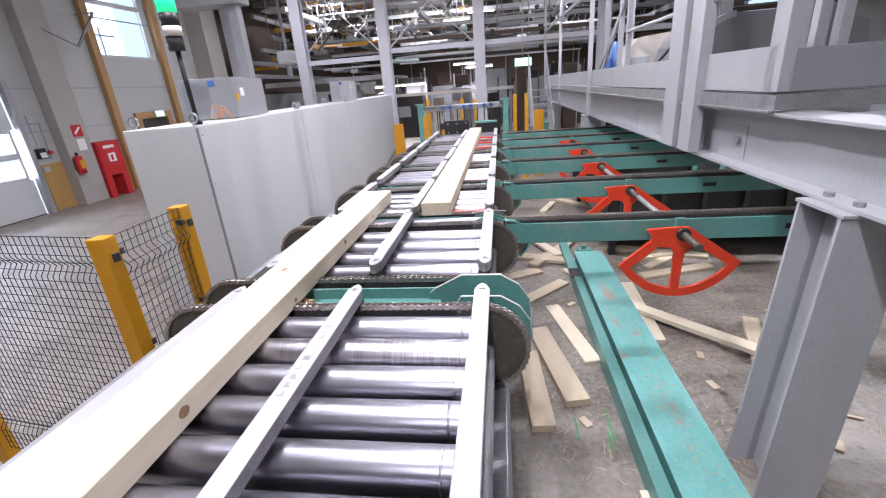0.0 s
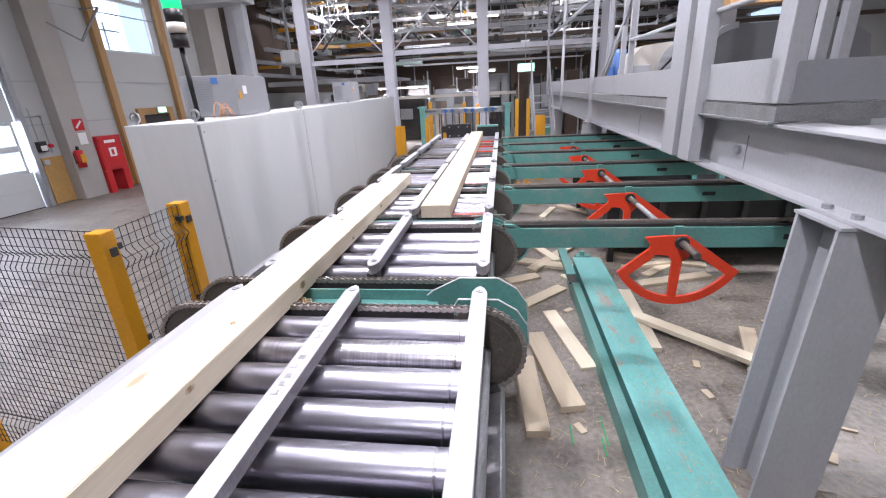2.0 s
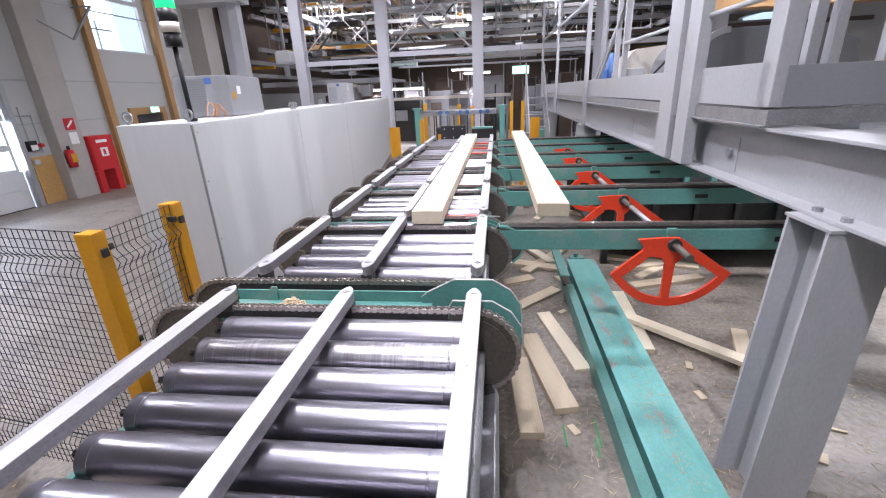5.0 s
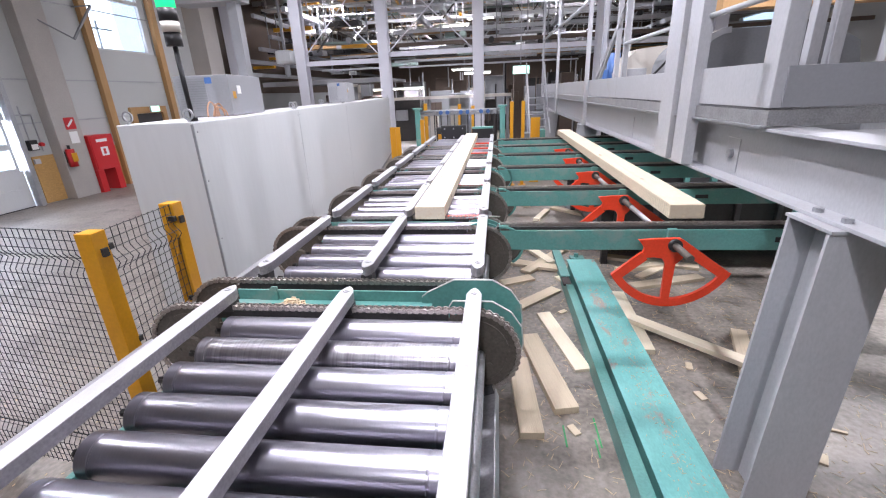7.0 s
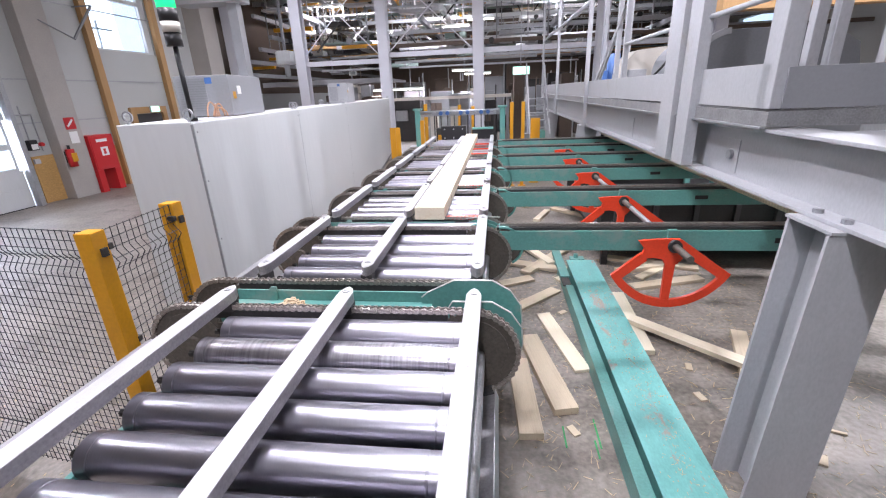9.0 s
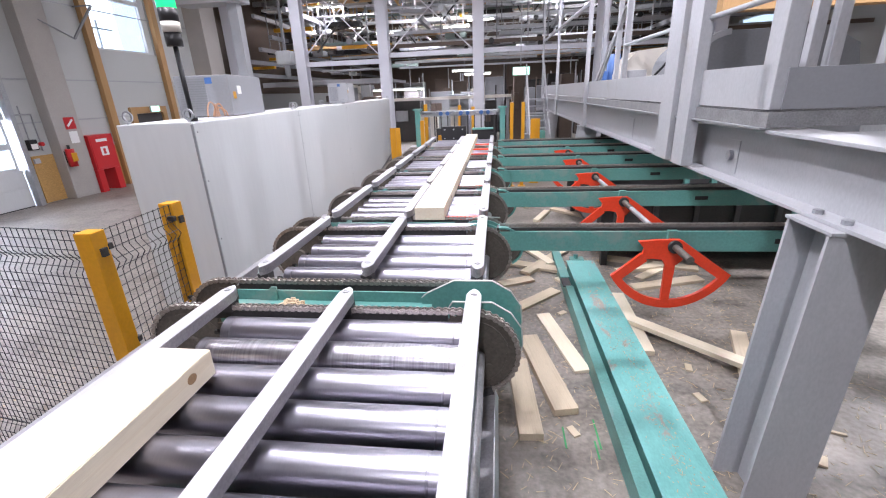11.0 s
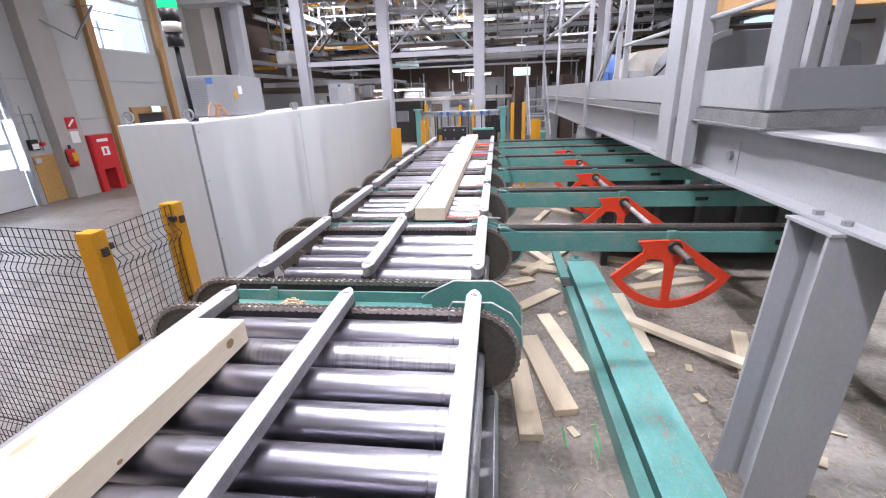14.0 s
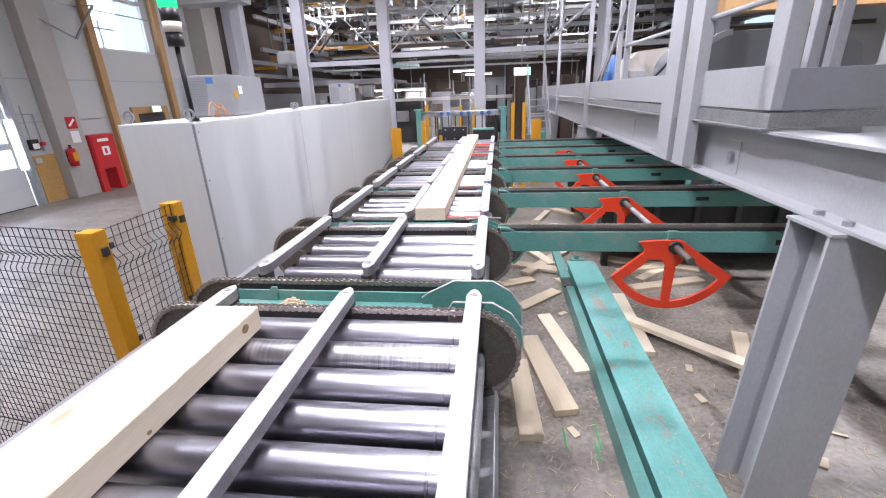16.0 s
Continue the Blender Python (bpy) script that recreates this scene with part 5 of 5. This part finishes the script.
def cabinet(u0, u1):
    x, y = cab_point(u0, 0)
    c = thing("switch_cabinet", x, y, 0, "tall light grey steel switch cabinet with lifting eyes", "cabinet", "row of switch cabinets")
    ztop = 2.18
    dep = 0.535

    def box(a, b, v0, v1, z0, z1, bev=0.0):
        bm = nb()
        bx(bm, 0, v1 - v0, 0, b - a, z0, z1, bev)
        px, py = cab_point(a, v0)
        # local x runs away from the front face, local y along the row
        m = Matrix(((CN.x, CU.x, 0, px), (CN.y, CU.y, 0, py), (0, 0, 1, 0), (0, 0, 0, 1)))
        bmesh.ops.transform(bm, matrix=m, verts=bm.verts)
        bmesh.ops.recalc_face_normals(bm, faces=bm.faces)
        return bm
    part("body", box(u0 + 0.007, u1 - 0.007, 0.012, dep, 0.1, ztop - 0.004, 0.006), WHITE, c)
    part("gasket", box(u0 - 0.0065, u0 + 0.0065, 0.003, 0.016, 0.12, ztop - 0.02), GREY_DARK, c, "dark joint seal")
    part("plinth", box(u0 + 0.02, u1 - 0.02, 0.04, dep - 0.03, 0, 0.1), GREY_DARK, c)
    part("front_panel", box(u0 + 0.007, u1 - 0.007, 0.0, 0.012, 0.12, ztop - 0.012, 0.004), WHITE, c)
    for z in (0.3, 0.8, 1.3, 1.75, 2.1):
        for u in (u0 + 0.03, u1 - 0.05):
            part("screw", box(u, u + 0.012, -0.002, 0.0, z, z + 0.012), GREY_DARK, c)
    for u in (u0 + 0.06, u1 - 0.06):
        for v in (0.05, dep - 0.06):
            px, py = cab_point(u, v)
            bm = nb()
            pts = [(0.04 * math.cos(2 * math.pi * i / 16), 0.04 * math.sin(2 * math.pi * i / 16)) for i in range(16)]
            pin = [(0.68 * a, 0.68 * b) for a, b in pts]
            ring(bm, pts, pin, "y", -0.006, 0.006)
            bmesh.ops.translate(bm, verts=bm.verts, vec=(px, py, ztop + 0.046))
            rod(bm, (px, py, ztop - 0.004), (px, py, ztop + 0.012), 0.014, 10)
            part("lifting_eye", bm, GALV, c, "galvanised lifting eye bolt")
    return c


for u0, u1 in ((0, 2.54), (2.54, 5.78), (5.78, 15.03)):
    cabinet(u0, u1)


def cabinet_unit(u, v, w, d, h, colour, lab):
    x, y = cab_point(u, v)
    c = thing("cooling_unit", x, y, 2.18, lab, "cooling unit")
    ang = math.degrees(math.atan2(CU.y, CU.x)) - 90
    bm = nb()
    bx(bm, -d, 0, 0, w, 0.004, h, 0.006)
    b = part("housing", bm, colour, c, local=True)
    for i in range(14):
        part("slat", bx(nb(), -d + 0.03, -0.20, -0.004, 0.0, 0.05 + i * 0.02, 0.058 + i * 0.02), GREY_DARK, c, local=True)
    part("sticker", bx(nb(), -0.20, -0.14, -0.003, -0.0005, h - 0.07, h - 0.02), BLUE, c, "small blue sticker", local=True)
    part("sticker", bx(nb(), 0.0005, 0.003, 0.16, 0.24, h - 0.16, h - 0.09), PAPER, c, "white label with plain bars", local=True)
    part("sticker", bx(nb(), 0.0005, 0.003, 0.06, 0.12, h - 0.2, h - 0.14), YELLOW, c, "yellow warning sticker", local=True)
    c.matrix_basis = pose(x, y, 2.18, 0, 0, ang)
    return c


cabinet_unit(0.92, 0.10, 0.76, 0.47, 0.345, COOLER, "grey cooling unit on top of the cabinet with vent slats")
cabinet_unit(6.6, 0.10, 0.9, 0.4, 0.40, GREY, "pale grey cooling unit on top of the cabinet")
bm = nb()
rnd = random.Random(3)
px, py = cab_point(0.72, 0.16)
for i in range(7):
    h, r0 = rnd.uniform(0.05, 0.13), rnd.uniform(0.03, 0.07)
    prev = None
    ax, ay = rnd.uniform(-0.04, 0.04), rnd.uniform(-0.1, 0.1)
    for k in range(9):
        a = math.pi * k / 8
        p = (px + ax * math.cos(a) + ax, py + ay + r0 * math.cos(a), 2.186 + h * math.sin(a))
        if prev:
            rod(bm, prev, p, 0.006, 6)
        prev = p
tagged(part("cable_bundle", bm, COPPER), "tangle of orange and grey cables on the cabinet", "cables")
sl = thing("signal_tower", -1.95, 2.95, 2.18, "black signal tower with green lit lens on a pole", "signal lamp")
lx, ly = -2.165, 2.975
sl.location = (lx, ly, 2.18)
ORIGIN[sl.name] = Vector((lx, ly, 2.18))
part("foot", rod(nb(), (lx, ly, 2.18), (lx, ly, 2.20), 0.035, 16), BLACK, sl)
part("pole", rod(nb(), (lx, ly, 2.20), (lx - 0.005, ly, 2.67), 0.0165, 12), BLACK, sl, smooth=True)
for z0, z1, r, m, lab in ((2.665, 2.75, 0.052, BLACK, "black base segment"), (2.752, 2.815, 0.058, CREAM, "clear signal segment"), (2.817, 2.895, 0.058, BLACK, "dark unlit segment"), (2.897, 2.99, 0.058, GREEN_LAMP, "glowing green segment"), (2.992, 3.07, 0.058, BLACK, "dark unlit segment")):
    part("lens" if r > 0.055 else "base", rod(nb(), (lx - 0.005, ly, z0), (lx - 0.005, ly, z1), r, 20), m, sl, lab, smooth=True)


# ---- safety fence ----
def fence():
    ztop, zbot = 1.77, 0.22
    P1, P2, P0 = Vector((-1.84, 1.66)), Vector((-1.865, 2.21)), Vector((-3.40, 1.87))
    for P in (P1, P2, P0):
        p = thing("fence_post", P.x, P.y, 0, "yellow square steel fence post", "fence post", "fence posts")
        part("post", bx(nb(), P.x - 0.05, P.x + 0.035, P.y - 0.04, P.y + 0.04, 0.01, ztop, 0.005), YELLOW, p)
        part("base_plate", bx(nb(), P.x - 0.1, P.x + 0.09, P.y - 0.09, P.y + 0.09, 0, 0.012), YELLOW, p)
        part("clip", bx(nb(), P.x + 0.036, P.x + 0.05, P.y - 0.015, P.y + 0.015, ztop - 0.12, ztop - 0.08), DARK, p)
    for A, B in ((P1 + Vector((0.02, 0.045)), P2 + Vector((0.02, -0.045))), (P1 + Vector((-0.055, 0.007)), P0 + Vector((0.045, -0.006)))):
        f = thing("mesh_panel", A.x, A.y, 0, "dark welded wire mesh fence panel with folded ridge", "mesh panel", "mesh panels")
        d = (B - A)
        ln = d.length
        d = d.normalized()
        nrm = Vector((d.y, -d.x))
        zs = []
        z = ztop - 0.005
        while z > zbot:
            zs.append(z)
            z -= 0.048

        def off(z):
            for zc in (ztop - 0.17, ztop - 1.33):
                if abs(z - zc) < 0.05:
                    return 0.035 * (1 - abs(z - zc) / 0.05)
            return 0.0
        key = sorted({ztop, ztop - 0.12, ztop - 0.17, ztop - 0.22, ztop - 1.28, ztop - 1.33, ztop - 1.38, zbot}, reverse=True)
        bm = nb()
        n = int(ln / 0.04)
        for i in range(n + 1):
            q = A + d * (ln * i / n)
            for za, zb in zip(key[:-1], key[1:]):
                a, b = q + nrm * off(za), q + nrm * off(zb)
                rod(bm, (a.x, a.y, za), (b.x, b.y, zb), 0.0026, 4)
        part("upright_wire", bm, WIRE, f, kind="stuff")
        bm = nb()
        for z in zs:
            a, b = A + nrm * (off(z) + 0.004), B + nrm * (off(z) + 0.004)
            rod(bm, (a.x, a.y, z), (b.x, b.y, z), 0.0022, 4)
        part("cross_wire", bm, WIRE, f, kind="stuff")
        for q in (A, B):
            for z in (ztop - 0.1, ztop - 0.6, ztop - 1.1):
                part("mesh_clip", bx(nb(), q.x - 0.02, q.x + 0.02, q.y - 0.012, q.y + 0.012, z, z + 0.03, 0.003), DARK, f)


fence()

# ---- west wall fittings ----
fc = thing("fire_cabinet", WX, 11.45, 0, "red fire hose cabinet standing on the floor with open foot", "fire cabinet")
bm = nb()
bx(bm, WX + 0.01, WX + 0.40, 10.88, 11.66, 0.62, 1.57, 0.01)
part("body", bm, FIRE_RED, fc)
for y in (10.88, 11.46):
    part("leg", bx(nb(), WX + 0.01, WX + 0.40, y, y + 0.2, 0, 0.62, 0.006), FIRE_RED, fc)
part("door", bx(nb(), WX + 0.40, WX + 0.415, 10.91, 11.63, 0.66, 1.53, 0.006), FIRE_RED, fc)
part("sticker", bx(nb(), WX + 0.416, WX + 0.42, 11.16, 11.4, 1.0, 1.24), PAPER, fc, "white pictogram sticker with plain bars")
part("sticker", bx(nb(), WX + 0.416, WX + 0.42, 11.08, 11.44, 1.38, 1.46), PAPER, fc, "white label strip")
part("pictogram", bx(nb(), WX + 0.421, WX + 0.423, 11.23, 11.31, 1.04, 1.19), FIRE_RED, fc)
for y0, y1, z1 in ((9.55, 10.11, 1.2), (11.7, 12.09, 1.2)):
    o = structure("wall_guard_board", bx(nb(), WX + 0.004, WX + 0.03, y0, y1, 0.02, z1), OSB, "orange strand board covering the wall foot")
fe = thing("extinguisher_box", WX + 0.55, 10.3, 0.9, "red fire extinguisher hung on the concrete column", "fire extinguisher")
part("cylinder", rod(nb(), (WX + 0.43, 10.22, 0.85), (WX + 0.43, 10.22, 1.3), 0.1, 20), FIRE_RED, fe, smooth=True)
part("valve", rod(nb(), (WX + 0.43, 10.22, 1.3), (WX + 0.43, 10.22, 1.4), 0.035, 12), BLACK, fe)
part("label", bx(nb(), WX + 0.525, WX + 0.534, 10.15, 10.3, 0.98, 1.2), YELLOW, fe, "yellow label with plain bars")
part("bracket", bx(nb(), WX + 0.321, WX + 0.34, 10.15, 10.29, 0.95, 1.25), DARK, fe)
ws = thing("fire_sign", WX + 0.55, 10.6, 1.95, "red and white fire extinguisher sign on the column", "sign")
part("plate", bx(nb(), WX + 0.322, WX + 0.33, 10.42, 10.72, 1.78, 2.08, 0.002), FIRE_RED, ws)
part("pictogram", beam(nb(), (WX + 0.332, 10.48, 1.85), (WX + 0.332, 10.66, 2.02), 0.003, 0.05), PAPER, ws)
part("notice", bx(nb(), WX + 0.322, WX + 0.327, 10.46, 10.7, 1.42, 1.72), PAPER, ws, "white paper notice")
sb = thing("gate_switch_box", WX, 9.62, 1.3, "small black gate switch box with red knob on the wall", "switch box")
part("box", bx(nb(), WX + 0.004, WX + 0.12, 9.55, 9.75, 1.35, 1.6, 0.01), BLACK, sb)
part("cover", bx(nb(), WX + 0.121, WX + 0.13, 9.57, 9.73, 1.37, 1.5, 0.004), PAPER, sb)
part("knob", rod(nb(), (WX + 0.12, 9.8, 1.48), (WX + 0.2, 9.8, 1.48), 0.05, 14), FIRE_RED, sb)
part("button_box", bx(nb(), WX + 0.031, WX + 0.09, 9.56, 9.70, 1.02, 1.14, 0.006), GREY, sb)
cd = thing("cable_conduit", WX, 9.75, 1.6, "thin grey cable conduits on the wall", "conduit")
bm = nb()
rod(bm, (WX + 0.03, 9.65, 1.6), (WX + 0.03, 9.65, 2.4), 0.015, 8)
rod(bm, (WX + 0.03, 9.9, 1.3), (WX + 0.03, 9.9, 2.2), 0.015, 8)
rod(bm, (WX + 0.03, 9.9, 2.2), (WX + 0.03, 9.5, 2.2), 0.015, 8)
part("pipe", bm, GALV, cd)
fd = thing("door_2", WX, 13.7, 0, "dark doorway in a wide timber frame", "doorway", kind="structure")
bm = nb()
ring(bm, [(12.95, 0), (14.5, 0), (14.5, 2.25), (12.95, 2.25)], [(13.15, 0.01), (14.3, 0.01), (14.3, 2.05), (13.15, 2.05)], "x", WX + 0.004, WX + 0.1)
part("door_frame", bm, BEAMWOOD, fd)
part("door_leaf", bx(nb(), WX + 0.004, WX + 0.04, 13.16, 14.29, 0.01, 2.04), DARK, fd)
xs = thing("exit_sign", WX + 0.1, 13.9, 2.1, "lit green emergency exit sign above the doorway", "exit sign")
part("housing", bx(nb(), WX + 0.104, WX + 0.16, 13.72, 14.12, 2.07, 2.27, 0.006), WHITE, xs)
part("face", bx(nb(), WX + 0.161, WX + 0.166, 13.74, 14.10, 2.09, 2.25), EXITG, xs)
br = thing("wall_bracket", WX, 10.9, 4.2, "thin dark steel brace on the wall", "brace")
bm = nb()
beam(bm, (WX + 0.6, 11.2, 4.0), (WX + 0.6, 12.0, 4.9), 0.05, 0.05)
beam(bm, (WX + 0.3, 10.6, 4.4), (WX + 0.6, 11.2, 4.0), 0.03, 0.03)
beam(bm, (WX, 12.0, 4.9), (WX + 0.6, 12.0, 4.9), 0.03, 0.03)
part("brace", bm, GREY_DARK, br)


# ---- what moves ----
SHIFT = [(0, 0.0), (3.6, 0.0), (3.7, 0.05), (3.8, 0.25), (3.9, 0.43), (4.0, 0.63), (4.1, 0.78), (4.2, 0.945), (4.3, 1.0), (16, 1.0)]
ROLL_Z = RZ + RR + 0.001


def shift_at(t):
    for (ta, a), (tb, b) in zip(SHIFT[:-1], SHIFT[1:]):
        if ta <= t <= tb:
            return a + (b - a) * (t - ta) / (tb - ta)
    return 1.0


def motions():
    # bars, links and sprockets turn on by one pitch of the bars
    for t, s, y in BARS:
        walk(t, [(tt, loop_pose(s + f * PITCH, y, 0.048)) for tt, f in SHIFT])
    for ob, s, y in LINKS:
        walk(ob, [(tt, loop_pose(s + f * PITCH, y)) for tt, f in SHIFT])
    for ob in SPROCKETS:
        at = ob.location.copy()
        walk(ob, [(tt, pose(at.x, at.y, at.z, 0, math.degrees(f * PITCH / CH_R), 0)) for tt, f in SHIFT])
    # first plank: along the rollers, then sideways with the bars
    tail = [(0, -2.235), (0.5, -2.215), (1.0, -2.22), (1.3, -2.10), (1.6, -1.87), (1.9, -1.51), (2.2, -1.07), (2.5, -0.48), (3.0, 0.67), (3.1, 0.82), (3.2, 0.985),
            (3.3, 1.12), (3.4, 1.28), (3.5, 1.42), (3.6, 1.59), (3.7, 1.74), (3.8, 1.875), (3.9, 1.975), (4.0, 2.10), (4.1, 2.18), (4.2, 2.285), (4.3, 2.39), (4.6, 2.68), (5.0, 2.95), (5.5, 3.07), (16, 3.07)]
    walk(BOARD_A, [(t, pose(-1.178 + shift_at(t) * PITCH, y, ROLL_Z)) for t, y in tail])
    # the rollers turn with the planks that lie on them
    tip = [(7.6, -2.6), (8.4, -2.0), (9.3, -0.6), (10.2, 0.6), (10.9, 1.16), (11.3, 1.17), (12.1, 1.172), (12.4, 1.25), (12.6, 1.27), (13.0, 1.28), (13.6, 1.285), (13.9, 1.365), (14.0, 1.375), (15.0, 1.383),
           (15.2, 1.375), (15.3, 1.33), (15.4, 1.27), (15.5, 1.225), (15.6, 1.20), (15.7, 1.30), (15.8, 1.385), (15.9, 1.465), (16, 1.478)]
    travel = [(t, y - tail[0][1]) for t, y in tail[:-1]]
    last = travel[-1][1]
    travel += [(t, last + y - tip[0][1]) for t, y in tip]
    turns = [(0.0, 0.0)]
    for (ta, a), (tb, b) in zip(travel[:-1], travel[1:]):
        n = max(1, math.ceil(abs(b - a) / RR / radians(75)))
        turns += [(ta + (tb - ta) * (i + 1) / n, a + (b - a) * (i + 1) / n) for i in range(n)]
    for r in ROLLERS:
        at = r.location.copy()
        walk(r, [(t, pose(at.x, at.y, at.z, -math.degrees(d / RR), 0, 0)) for t, d in turns])
    # second plank: pushed off, then carried east on the deck chains
    deck = 1.430
    rows = [(t, pose(-0.605 + f * PITCH, 3.07, ROLL_Z + (deck - ROLL_Z) * max(0, (f - 0.5) * 2))) for t, f in SHIFT if t < 4.25]
    rows += [(t, pose(x, 2.96 if t > 6 else 3.07 - 0.05 * (t - 4.2), deck)) for t, x in ((4.4, 0.03), (5.3, 0.43), (6.3, 0.858), (6.5, 0.944), (7.0, 1.155), (7.5, 1.359), (8.0, 1.564), (8.5, 1.765), (9.2, 2.05), (11.3, 2.92), (13, 3.62), (14, 3.9), (16, 3.9))]
    walk(BOARD_B, rows)
    # third plank: waits behind, comes in and jogs to and fro
    tip = [(0, -2.6), (7.6, -2.6), (8.4, -2.0), (9.3, -0.6), (10.2, 0.6), (10.9, 1.16), (11.3, 1.17), (12.1, 1.172), (12.4, 1.25), (12.6, 1.27), (13.0, 1.28), (13.6, 1.285), (13.9, 1.365), (14.0, 1.375), (15.0, 1.383),
           (15.2, 1.375), (15.3, 1.33), (15.4, 1.27), (15.5, 1.225), (15.6, 1.20), (15.7, 1.30), (15.8, 1.385), (15.9, 1.465), (16, 1.478)]
    walk(BOARD_C, [(t, pose(-1.20, y - BL, ROLL_Z)) for t, y in tip])


motions()
